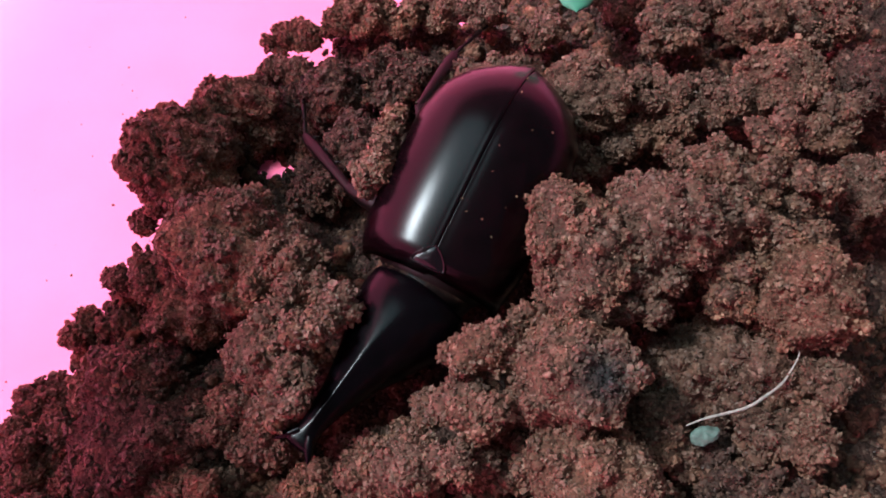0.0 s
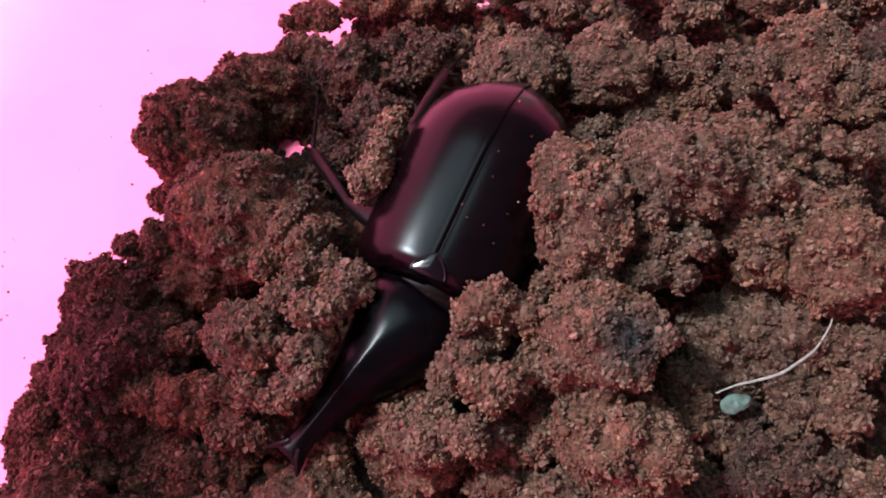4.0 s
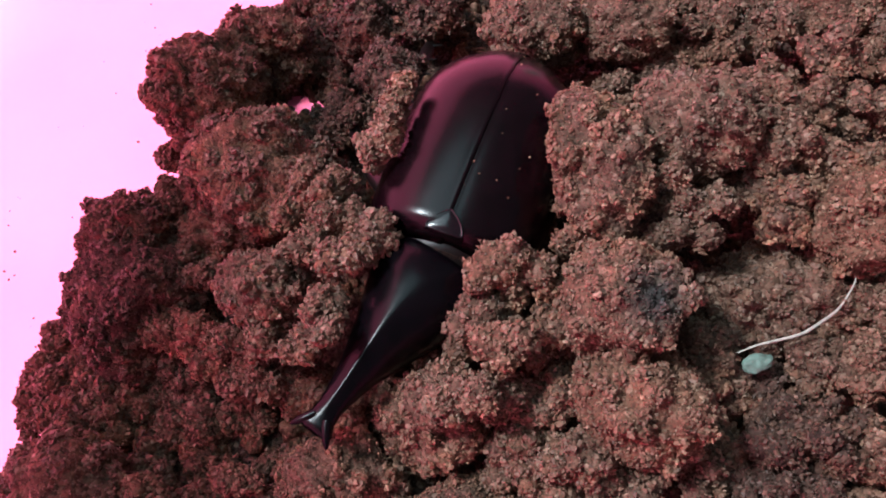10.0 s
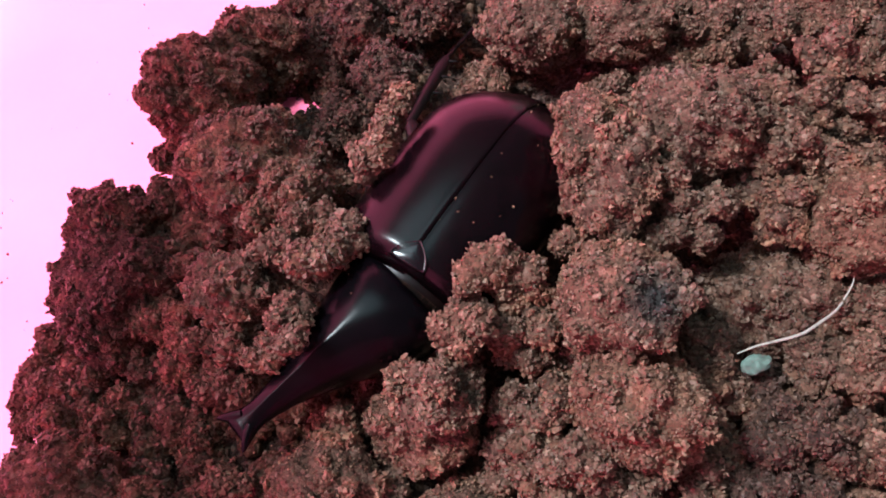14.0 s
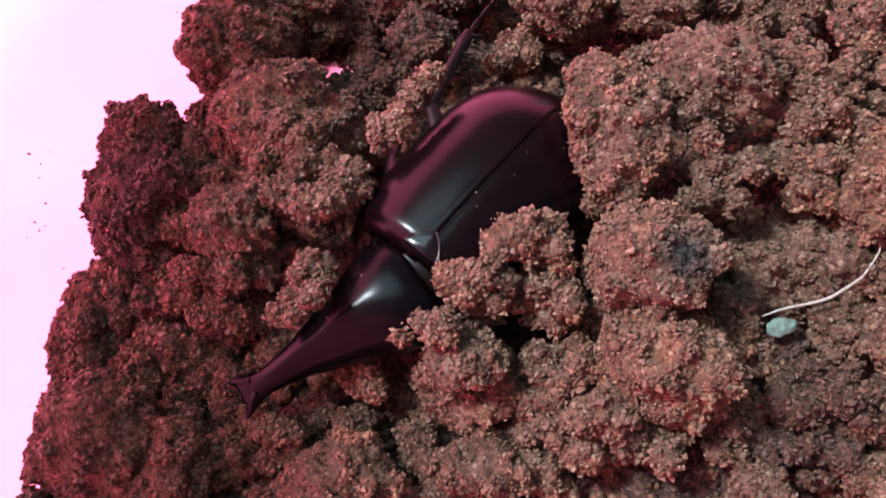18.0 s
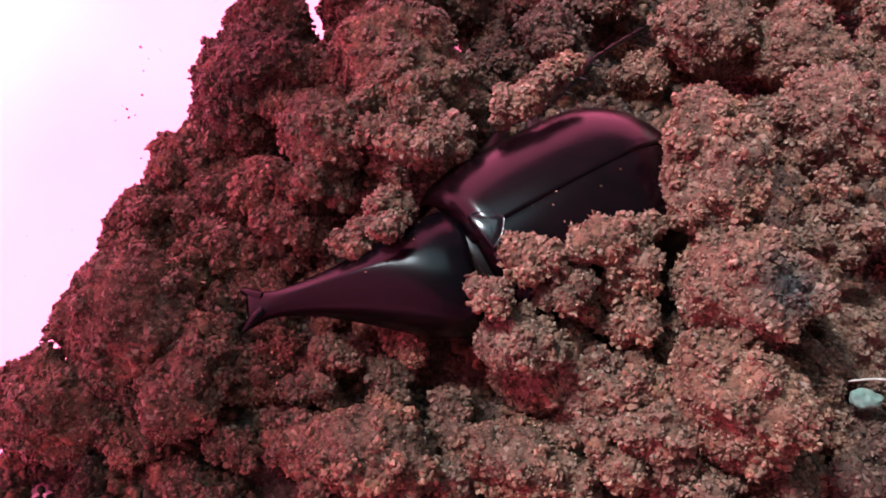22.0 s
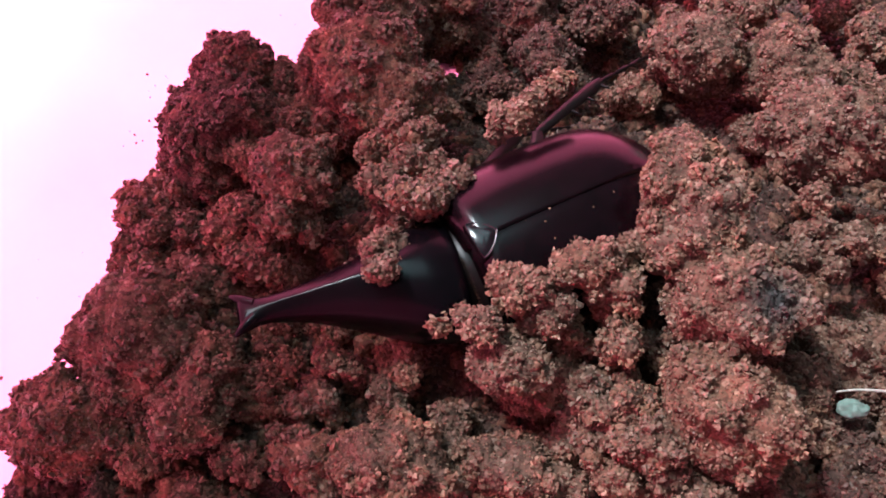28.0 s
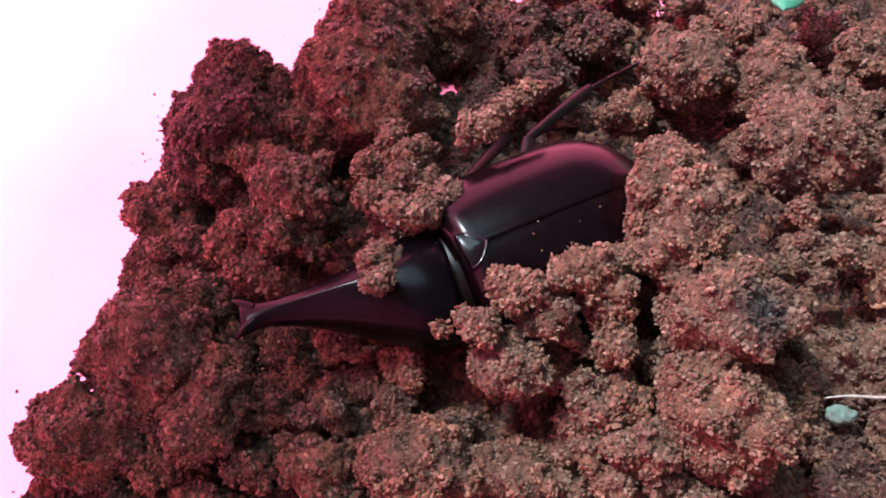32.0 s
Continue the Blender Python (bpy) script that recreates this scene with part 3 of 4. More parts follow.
crumbly(-2.9, -16.3, -9, (2.0, 1.5, 1.5), ride="bot")
clod(-18.2, -16.2, -12, (3.5, 3.0, 2.9), ride="bot", cuts=2)
clod(-13.0, -27.7, -9, (6.6, 4.6, 4.5), key="light", ride="light", label='pale sandy soil lump pushed ahead of the beetle', cuts=2)
crumbly(-21.1, -25.5, -14, (3.0, 2.7, 2.6))
crumbly(-29.1, -25.7, -14, (3.3, 3.2, 3.1))
clod(-23.0, -5.8, -1, (5.5, 4.8, 4.6), ride="mid", label='round soil ball pushed along beside the beetle', cuts=2)
crumbly(-16.5, 0.2, 1, (3.9, 2.8, 2.7), ride="cr")
crumbly(-11.6, -5.0, 4, (2.7, 2.5, 2.4), ride="cr")
crumbly(-19.8, 4.5, 0, (2.9, 2.2, 2.1), ride="cr")
crumbly(-13.2, 2.8, 2, (3.1, 2.5, 2.4), ride="cr")
crumbly(-13.9, -10.5, 3, (2.2, 2.3, 2.1), ride="cl")
crumbly(-22.8, -11.8, -4, (5.1, 2.8, 2.8), ride="mid")
crumbly(-16.9, -13.7, 0, (3.1, 2.0, 1.9), ride="cl")
crumbly(-24.4, -14.6, -8, (4.2, 2.8, 2.7), ride="mid")
crumbly(-13.6, -14.7, 6, (1.1, 1.4, 1.1), ride="cl")
crumbly(-8.5, -1.2, 3, (2.1, 3.0, 2.1), ride="cr")
crumbly(-15.2, -3.0, -3, (2.7, 2.4, 2.3), ride="cr")
crumbly(-16.1, 7.7, 2, (3.2, 2.5, 2.4), ride="cr")
clod(-26.0, 13.6, -7, (10.9, 10.0, 9.7), key="bigl", ride="bigl", label='broad mound of packed brown soil', cuts=5)
clod(-45.1, 5.8, -8, (6.5, 5.1, 4.9), key="knob", ride="plate", mat=dark_shaded_soil, label='dark soil knob with a pale chip', cuts=3)
clod(-42.5, -3.8, -14, (10.6, 10.8, 10.3), key="plate", ride="plate", mat=dark_shaded_soil, label='large dark slab of soil on the heap edge', cuts=4)
crumbly(-39.4, 11.8, -10, (4.8, 4.3, 4.2), ride="bigl")
clod(-32.6, 7.3, -11, (6.4, 5.4, 5.2), ride="bigl", cuts=4)
crumbly(-34.8, -0.6, -9, (4.7, 3.8, 3.7), ride="plate")
crumbly(-34.8, -9.0, -9, (4.1, 3.7, 3.6), ride="plate")
clod(-36.6, 31.4, -9, (9.0, 9.5, 8.7), label='coarse red-brown soil block at the heap edge', cuts=6, rough=0.8)
crumbly(-43.9, 24.5, -17, (1.7, 1.7, 1.6))
clod(-29.0, 43.3, -8, (7.1, 3.9, 3.8), cuts=4)
# Lumps around the pit; its shade is put into their dark colour.
clod(-13.1, 45.0, -9, (4.8, 5.4, 4.6), cuts=2, mat=dark_shaded_soil)
clod(-8.3, 34.6, -8, (5.4, 4.7, 4.5), cuts=3, mat=dark_shaded_soil)
crumbly(-13.1, 28.6, -13, (3.4, 3.4, 3.3), mat=dark_shaded_soil)
crumbly(-2.1, 48.7, -10, (7.7, 5.9, 5.7), mat=dark_shaded_soil)
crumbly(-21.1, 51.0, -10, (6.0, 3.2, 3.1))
crumbly(-18.8, 41.4, -16, (4.3, 4.9, 4.2), mat=dark_shaded_soil)
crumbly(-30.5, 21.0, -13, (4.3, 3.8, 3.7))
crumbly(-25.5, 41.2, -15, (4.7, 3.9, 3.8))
crumbly(-29.4, 40.2, -16, (4.2, 3.7, 3.6), mat=dark_shaded_soil)
clod(14.9, 40.9, -4, (8.3, 6.6, 6.4), cuts=4)
clod(28.8, 40.3, -3, (6.5, 6.8, 6.3), cuts=5)
crumbly(41.2, 41.6, -5, (6.2, 5.8, 5.6))
crumbly(49.4, 40.3, -3, (7.1, 4.6, 4.5))
clod(60.6, 42.6, -2, (7.2, 6.0, 5.8), cuts=3)
crumbly(27.0, 31.7, -9, (4.9, 3.1, 3.0))
crumbly(34.4, 34.0, -7, (4.6, 2.5, 2.4))
crumbly(40.6, 35.5, -6, (5.0, 2.6, 2.5))
crumbly(66.5, 34.0, -3, (4.7, 4.3, 4.2))
crumbly(7.3, 34.7, -12, (5.0, 4.2, 4.1))
crumbly(13.0, 41.3, -9, (3.7, 4.7, 3.6))
crumbly(-14.9, 29.2, -13, (4.3, 4.5, 4.1), mat=dark_shaded_soil)
crumbly(-19.3, 47.7, -14, (5.5, 5.5, 5.3), mat=dark_shaded_soil)
crumbly(-8.1, 63.0, -9, (9.9, 4.8, 4.7))
crumbly(-21.7, 61.3, -13, (5.4, 3.0, 2.9))
crumbly(13.4, 62.9, -8, (6.1, 3.3, 3.2))
crumbly(23.4, 59.4, -8, (5.0, 3.5, 3.4))
crumbly(45.1, 58.2, -6, (6.3, 4.6, 4.5))
clod(61.0, 59.7, -5, (6.1, 4.3, 4.2), cuts=3)
clod(76.4, 44.1, -4, (5.7, 6.8, 5.5), mat=dark_shaded_soil, cuts=3)
crumbly(53.4, 64.3, -7, (5.3, 3.5, 3.4))
crumbly(74.0, 59.5, -5, (6.5, 4.9, 4.8))
crumbly(4.2, 66.0, -9, (6.2, 4.0, 3.9))
crumbly(37.1, 65.6, -7, (5.2, 3.0, 2.9))
clod(69.6, 21.4, -1, (4.5, 5.4, 4.3), cuts=3)
crumbly(67.1, 36.3, -2, (4.7, 3.7, 3.6))
clod(-46.2, -30.9, -11, (7.5, 8.4, 7.2), label='oval red soil lump at the heap foot', cuts=2)
clod(-36.2, -35.2, -10, (4.1, 7.3, 4.0), label='long red soil lump at the heap foot', cuts=3)
clod(-50.4, -42.1, -14, (7.1, 5.7, 5.5), cuts=3)
crumbly(-40.9, -42.7, -15, (4.1, 3.3, 3.2))
crumbly(-30.2, -30.9, -14, (4.2, 3.3, 3.2))
crumbly(-22.3, -30.7, -13, (3.8, 2.8, 2.7))
clod(-21.5, -37.6, -12, (4.4, 3.8, 3.7), cuts=3)
crumbly(-27.8, -40.9, -14, (3.6, 2.7, 2.7))
crumbly(-13.9, -28.1, -11, (2.7, 2.6, 2.5))
clod(1.8, -32.8, -10, (6.0, 4.0, 3.9), cuts=3)
crumbly(-24.0, -28.4, -9, (3.5, 2.3, 2.2), ride="bot")
crumbly(-11.8, -20.5, -9, (2.7, 2.3, 2.2), ride="c16")
crumbly(-32.1, -18.2, -14, (5.2, 4.4, 4.3), ride="mid")
crumbly(-23.8, -14.6, -10, (4.9, 3.8, 3.7), ride="mid")
crumbly(-29.8, -11.5, -9, (3.9, 3.4, 3.3), ride="mid")
crumbly(-53.8, -15.2, -16, (4.6, 4.0, 3.8))
crumbly(-53.6, -25.1, -17, (3.9, 2.5, 2.4))
crumbly(-37.4, -26.6, -14, (2.9, 2.8, 2.7))
crumbly(-30.7, -20.9, -14, (2.8, 2.2, 2.1))
crumbly(-53.5, -17.8, -18, (4.9, 3.6, 3.5))
crumbly(-43.7, -17.6, -16, (5.5, 3.8, 3.7))
crumbly(-35.0, -14.6, -14, (4.5, 3.7, 3.6))
crumbly(-34.0, -20.6, -15, (4.5, 3.5, 3.4))
crumbly(-26.3, -19.3, -14, (4.3, 3.2, 3.1))
crumbly(-53.3, -9.0, -18, (3.0, 3.7, 2.9))
crumbly(-48.4, -11.1, -17, (3.2, 3.2, 3.1))
crumbly(4.0, -13.7, 5, (2.8, 2.0, 2.0), ride="cv")
crumbly(0.9, -18.1, 4, (2.3, 2.0, 2.0), ride="cv")
crumbly(-2.6, -17.6, 1, (1.6, 1.7, 1.5), ride="cv")
crumbly(4.6, -12.2, 3, (2.8, 2.4, 2.3), ride="e4")
crumbly(3.2, -17.8, -1, (3.1, 2.1, 2.1), ride="cv")
crumbly(-47.1, -17.4, -15, (4.9, 4.9, 4.8), ride="plate")
crumbly(-48.5, -16.0, -16, (4.7, 4.2, 4.0), ride="plate")
crumbly(-36.4, -12.0, -15, (4.9, 3.7, 3.6), ride="mid")
crumbly(41.3, -16.5, -8, (3.9, 2.9, 2.8), mat=dark_shaded_soil)
crumbly(37.3, -16.5, -8, (2.9, 2.9, 2.8))
crumbly(18.5, 9.9, 4, (2.4, 2.2, 2.2), ride="spire")
crumbly(8.3, -7.2, 3, (3.0, 2.7, 2.6))
crumbly(7.4, -12.2, 1, (2.9, 2.2, 2.2))
crumbly(-49.4, 3.8, -17, (4.5, 3.5, 3.4))
crumbly(-53.3, -5.3, -18, (4.1, 3.7, 3.6))
crumbly(-53.1, -13.4, -18, (5.3, 4.4, 4.2))
crumbly(-44.6, -5.6, -16, (4.8, 4.8, 4.7))
crumbly(10.3, -20.2, -5, (3.4, 2.7, 2.6))
crumbly(15.3, -14.8, -3, (3.0, 2.6, 2.5))
crumbly(33.7, -11.8, -5, (3.8, 3.4, 3.3))
crumbly(34.9, -23.2, -10, (5.1, 2.8, 2.7))
crumbly(41.9, -20.3, -10, (5.0, 3.4, 3.3))
crumbly(46.5, -17.7, -9, (3.8, 3.8, 3.7))
crumbly(27.0, -26.0, -9, (4.2, 2.7, 2.6))
crumbly(14.0, -29.7, -8, (4.4, 2.8, 2.7))
crumbly(6.9, -27.2, -9, (2.5, 2.3, 2.2))
crumbly(-5.1, -29.5, -11, (2.9, 2.6, 2.5))
crumbly(-5.8, -36.2, -12, (4.3, 3.0, 2.9))
crumbly(8.8, -32.4, -11, (4.4, 3.0, 2.9))
crumbly(21.3, -28.4, -11, (4.6, 3.2, 3.1))
crumbly(-17.5, -40.7, -14, (3.7, 3.0, 2.9))
crumbly(-31.4, -44.6, -16, (3.8, 3.2, 3.1))
crumbly(51.0, -33.5, -9, (4.6, 3.8, 3.7))
crumbly(35.9, -34.3, -10, (4.4, 3.6, 3.5))


soil_bed()
far_soil()
crumbs()
dust()


def sweep(path, radii, sides=12):
    """Rings along a bent line, in millimetres."""
    rings = []
    for i, (c, r) in enumerate(zip(path, radii)):
        d = Vector(path[min(i + 1, len(path) - 1)]) - Vector(path[max(i - 1, 0)])
        e = d.to_track_quat("X", "Z").to_matrix()
        rings.append(np.array([Vector(c) + e @ Vector((0, r * math.cos(t), r * math.sin(t))) for t in np.linspace(0, 6.2832, sides + 1)[:-1]]))
    return rings


def smooth_line(points, n):
    """A rounded line of n points through a few."""
    p = np.array(points, float)
    t = np.linspace(0, len(p) - 1, n)
    out = np.stack([np.interp(t, range(len(p)), p[:, k]) for k in range(p.shape[1])], 1)
    for _ in range(3):
        out[1:-1] = (out[:-2] + 2 * out[1:-1] + out[2:]) / 4
    return [tuple(a) for a in out]


def twig():
    """A crooked finger of caked soil lying on the wing case."""
    line = smooth_line([(1.9, 6.6, 0.4), (1.3, 4.6, 0.5), (0.6, 2.4, 0.5), (0.0, 0.2, 0.2), (-0.7, -2.4, -0.2), (-1.2, -4.4, -0.4), (-3.6, -4.9, -1.2)], 40)
    rad = [0.05] + [1.25 + 0.35 * math.sin(i * 1.1) + 0.012 * i for i in range(38)] + [0.05]
    rings = sweep(line, rad, 20)
    v = np.concatenate(rings) * 0.001
    f = np.array([(a * 20 + k, a * 20 + (k + 1) % 20, a * 20 + 20 + (k + 1) % 20, a * 20 + 20 + k) for a in range(39) for k in range(20)])
    tri = np.concatenate([f[:, [0, 1, 2]], f[:, [0, 2, 3]]])
    nrm = normals(v, tri)
    v = v + nrm * (0.7 * grains(v, 0.0017, 61) + 0.6 * grains(v, 0.0008, 62) - 0.0006)[:, None]
    ob = new("soil_finger", mesh_of("soil_finger", v, tri, soil))
    gritted(ob, v, tri, grit, 63, 6e6, -0.6)
    ob.matrix_basis = pose(-0.0067, 0.0155, 0.0062)
    CLODS["stick"] = (ob, "stick")
    return tagged(ob, "crooked finger of caked soil lying on the wing case", "soil clod")


twig()


def root_fibre():
    line = smooth_line([(36.5, -14.6, -1.2), (38.7, -13.9, -0.4), (44.5, -12.7, 0.2), (49.4, -9.6, 0.6), (52.3, -5.8, 0.9), (52.6, -3.4, 0.6), (51.2, -1.6, -0.2)], 44)
    rad = [0.03] + [0.10 + 0.11 * math.exp(-((i - 14) / 9) ** 2) for i in range(42)] + [0.03]
    rings = sweep(line, rad, 10)
    v = np.concatenate(rings) * 0.001
    f = np.array([(a * 10 + k, a * 10 + (k + 1) % 10, a * 10 + 10 + (k + 1) % 10, a * 10 + 10 + k) for a in range(43) for k in range(10)])
    ob = new("root_fibre", mesh_of("root_fibre", v, f, root_white))
    return tagged(ob, "thin curved whitish root fibre lying on the soil", "root")


root_fibre()


def pebble():
    v, f = lump((0.0021, 0.0012, 0.0010), 901, 4, 3, 0.15)
    ob = new("pebble", mesh_of("pebble", v, f, stone))
    ob.matrix_basis = pose(0.0391, -0.0156, -0.0022, 10, 0, 20)
    return tagged(ob, "small pale green stone half sunk in the soil", "pebble")


pebble()


def chip(home):
    """Pale flake on the dark knob."""
    v, f = lump((0.0010, 0.0017, 0.0006), 911, 3, 5, 0.3)
    ob = part("chip", mesh_of("chip", v, f, pale_clay), home, "pale clay flake")
    ob.matrix_basis = pose(-0.0004, -0.0012, 0.0040, 20, 0, 25)


chip(CLODS["knob"][0])


def green_scrap():
    """A tongue of green plastic standing behind the heap."""
    rings = []
    for s in np.linspace(0, 1, 14):
        w = 4.6 * math.sqrt(max(0.0, 1 - s ** 3)) + 0.05
        x, z = 1.6 * math.sin(s * 1.4), 12 - 15 * s
        rings.append(np.array([(w * math.cos(a), x + 0.9 + 0.35 * math.sin(a) + 0.05 * w * math.cos(a) ** 2 * 4, z) for a in np.linspace(0, 6.2832, 25)[:-1]]))
    me = loft("green_scrap", rings, leaf_green)
    ob = new("green_scrap", me)
    ob.matrix_basis = pose(0.0278, 0.0559, 0.0055, -62, 0, 0)
    return tagged(ob, "rounded tongue of green plastic sticking into the soil", "plastic scrap")


green_scrap()

# ---- beetle ----


def elytron(side):
    """One wing case: domed, rounded behind, with a thin rolled edge along the seam. Local x runs forward, origin at the seam's front."""
    rings = []
    for s in np.linspace(0, 1, 52):
        x = 1.5 - 36.5 * s
        w = 11.9 * (1 - abs((s - 0.52) / 0.60) ** 3.6 * 0.12) * math.sqrt(max(0.0, 1 - max(0.0, (s - 0.55) / 0.45) ** 2.4)) * (0.90 + 0.10 * min(1, (s + 0.03) / 0.16) ** 0.6)
        top = 1.3 + 1.7 * math.sin(min(1.0, s / 0.55) * 1.5708) - 10.5 * max(0.0, (s - 0.5) / 0.5) ** 2.6 - 2.4 * max(0.0, 1 - s / 0.055) ** 2
        w = max(w, 0.05)
        ring = []
        for a in (0, 0.004, 0.008, 0.014, 0.022, *np.linspace(0.035, 1, 28)):
            q = min(1.0, a / 0.86)
            y = w * math.sin(q * 1.5708) * (1 - 0.06 * max(0.0, a - 0.86) / 0.14)
            z = top - 8.6 * (1 - max(0.0, 1 - (y / w) ** 2.15) ** 0.5 if a < 0.86 else 1.0) - 3.0 * max(0.0, a - 0.86) / 0.14
            z -= 0.16 * math.exp(-((y / 0.10) ** 2)) + 0.04 * math.exp(-(((y - 0.55) / 0.16) ** 2))
            ring.append((x, side * (0.025 + y), z))
        rings.append(np.array(ring))
    me = loft("elytron", rings, chitin, False)
    return me


def beetle():
    root = new("rhinoceros_beetle")
    tagged(root, "glossy maroon-black rhinoceros beetle with forked horn, digging in soil", "beetle")
    for side in (1, -1):
        ob = part("elytron", elytron(side), root, "glossy dark maroon wing case")
        sol = ob.modifiers.new("thickness", "SOLIDIFY")
        sol.thickness, sol.offset = 0.0003, -1
    # scutellum: a small shield between the wing cases, with a raised rim
    rim = []
    for a in np.linspace(0, 6.2832, 73)[:-1]:
        c, s = math.cos(a), math.sin(a)
        if c > 0.35:
            x, y = 0.95 + 0.35 * (c - 0.35), 2.55 * s / 0.937
        else:
            k = (0.35 - c) / 1.35
            x, y = 0.95 - 3.0 * k ** 0.85, math.copysign(2.55 * (1 - k ** 1.5) ** 0.9, s)
        rim.append((x, y, 1.92 - 0.22 * (x + 1.2) - 0.035 * y * y))
    rim = np.array(rim)
    mid = np.array([-0.3, 0, 1.75])
    rings = [rim + (0, 0, -1.6), rim + (0, 0, -0.05)]
    for k, lift in ((0.985, 0.10), (0.95, 0.16), (0.91, 0.10), (0.87, -0.04), (0.82, -0.02), (0.65, 0.06), (0.45, 0.10), (0.25, 0.12), (0.01, 0.12)):
        rings.append(mid + (rim - mid) * k + (0, 0, lift))
    part("scutellum", loft("scutellum", rings, scutal), root, "polished black triangular plate")
    # abdomen and chest below the wing cases
    rings = []
    for s in np.linspace(0, 1, 20):
        x = 4.5 - 34.0 * s
        w = 10.2 * math.sqrt(max(0.0, 1 - abs(2 * s - 0.95) ** 3)) + 0.05
        rings.append(np.array([(x, w * math.cos(a), -8.0 - 0.5 * w * 0.95 * math.sin(a) - 1.5 * s) for a in np.linspace(0, 6.2832, 28)[:-1]]))
    part("abdomen", loft("abdomen", rings, leg_black), root, "black abdomen")
    # neck between the plates: two polished bands, and a short rusty fringe
    for band in (((-0.6, 8.0, 6.6), (0.4, 8.2, 7.0), (1.3, 7.8, 7.0), (1.9, 7.2, 6.6)), ((1.6, 6.9, 6.5), (2.2, 7.0, 6.7), (3.2, 6.7, 6.5), (4.8, 5.8, 5.6))):
        rings = [np.array([(x + 0.5 * math.sin(a), w * math.cos(a), -7.9 + h * math.sin(a)) for a in np.linspace(0, 6.2832, 61)[:-1]]) for x, w, h in band]
        part("neck", loft("neck", rings, leg_black), root)
    rng = np.random.default_rng(31)
    vs, fs = [], []
    for k in range(110):
        a = rng.uniform(0.75, 2.4)
        foot = np.array((2.0 + 0.4 * math.sin(a), 8.2 * math.cos(a), -7.5 + 6.6 * math.sin(a)))
        tip = foot + (rng.uniform(0.5, 1.0), rng.normal(0, 0.15), rng.uniform(0.2, 0.6))
        side = np.array((0.0, 0.025, 0.0))
        fs.append((3 * k, 3 * k + 1, 3 * k + 2))
        vs += [foot - side, foot + side, tip]
    part("fringe", mesh_of("fringe", np.array(vs) * 0.001, np.array(fs), hair, False), root, "short rusty hairs")
    # pronotum and horn
    pro = [(-1.2, -1.5, 6.6, 4.8), (-0.7, -0.55, 7.5, 5.9), (0.2, -0.15, 7.8, 6.2), (2.0, 0.20, 7.8, 6.4), (4.0, 0.20, 7.3, 6.4), (6.0, -0.10, 6.5, 6.1), (8.0, -0.60, 5.6, 5.6),
           (10.0, -1.2, 4.8, 4.9), (12.0, -1.9, 4.0, 4.2), (14.0, -2.6, 3.3, 3.5), (16.0, -3.25, 2.65, 2.8), (18.0, -3.9, 2.15, 2.2), (20.0, -4.45, 1.8, 1.75),
           (21.6, -4.9, 1.6, 1.45), (23.0, -5.3, 1.75, 1.2), (24.0, -5.55, 2.2, 1.0), (24.7, -5.7, 2.5, 0.8)]
    rings = []
    for x, top, w, h in pro:
        ring = []
        for a in np.linspace(0, 6.2832, 49)[:-1]:
            c, s = math.cos(a), math.sin(a)
            ridge = 0.07 * h * math.exp(-(c / 0.30) ** 2) * max(0, s) * step(7, 13, np.array(x)) * step(24.5, 20, np.array(x))
            z = top - h + h * (abs(s) ** 0.9) * (1 if s > 0 else -1) * (1 if s > 0 else 0.9) + ridge
            pinch = 0.92 + 0.38 * step(1.0, 9.0, np.array(x)) * step(24.0, 19.0, np.array(x)) * (s > 0)
            ring.append((x - 0.10 * w * (1 - s) * (1 if x < 3 else 0.0), w * (abs(c) ** pinch) * (1 if c > 0 else -1), z))
        rings.append(np.array(ring))
    cap = rings[-1].mean(0)
    rings.append(cap + (rings[-1] - cap) * 0.5 + (0.35, 0, 0))
    rings.append(cap + (rings[-1] - cap) * 0.01 + (0.1, 0, 0))
    back = rings[0].mean(0)
    rings.insert(0, back + (rings[0] - back) * 0.02)
    shield = part("pronotum", loft("pronotum", rings, shield_chitin), root, "glossy maroon-black shield drawn out into a horn")
    for side in (1, -1):
        rings = []
        for k, (x, y, r) in enumerate(((23.2, 0.9, 0.7), (24.0, 1.4, 0.75), (24.7, 1.9, 0.65), (25.2, 2.3, 0.48), (25.55, 2.55, 0.30), (25.75, 2.7, 0.07))):
            z = -5.9 - 0.30 * (x - 23.6)
            rings.append(np.array([(x + 0.35 * r * c, side * (y - 0.8 * r * c), z + r * 0.8 * s) for c, s in ((math.cos(a), math.sin(a)) for a in np.linspace(0, 6.2832, 17)[:-1])]))
        part("horn_prong", loft("horn_prong", rings, shield_chitin), shield)
    # stray sand grains stuck to the back
    rng = np.random.default_rng(12)
    spots = []
    for ob, n in ((root.children[0], 14), (root.children[1], 14), (shield, 10)):
        me = ob.data
        top = [v for v in me.vertices if v.normal.z > 0.45]
        for k in rng.choice(len(top), n, replace=False):
            spots.append(top[k].co + Vector((0.0035, 0, 0)) * (ob is shield))
    v, f = strewn(np.array([s[:] for s in spots]), np.tile((0.0, 0.0, 1.0), (len(spots), 1)), rng.uniform(0.00007, 0.00016, len(spots)), 5, 0.3)
    tagged(part("sand_specks", mesh_of("sand_specks", v, f, pale_clay), root, "pale sand grains stuck to the back"), kind="stuff")
    return root, shield


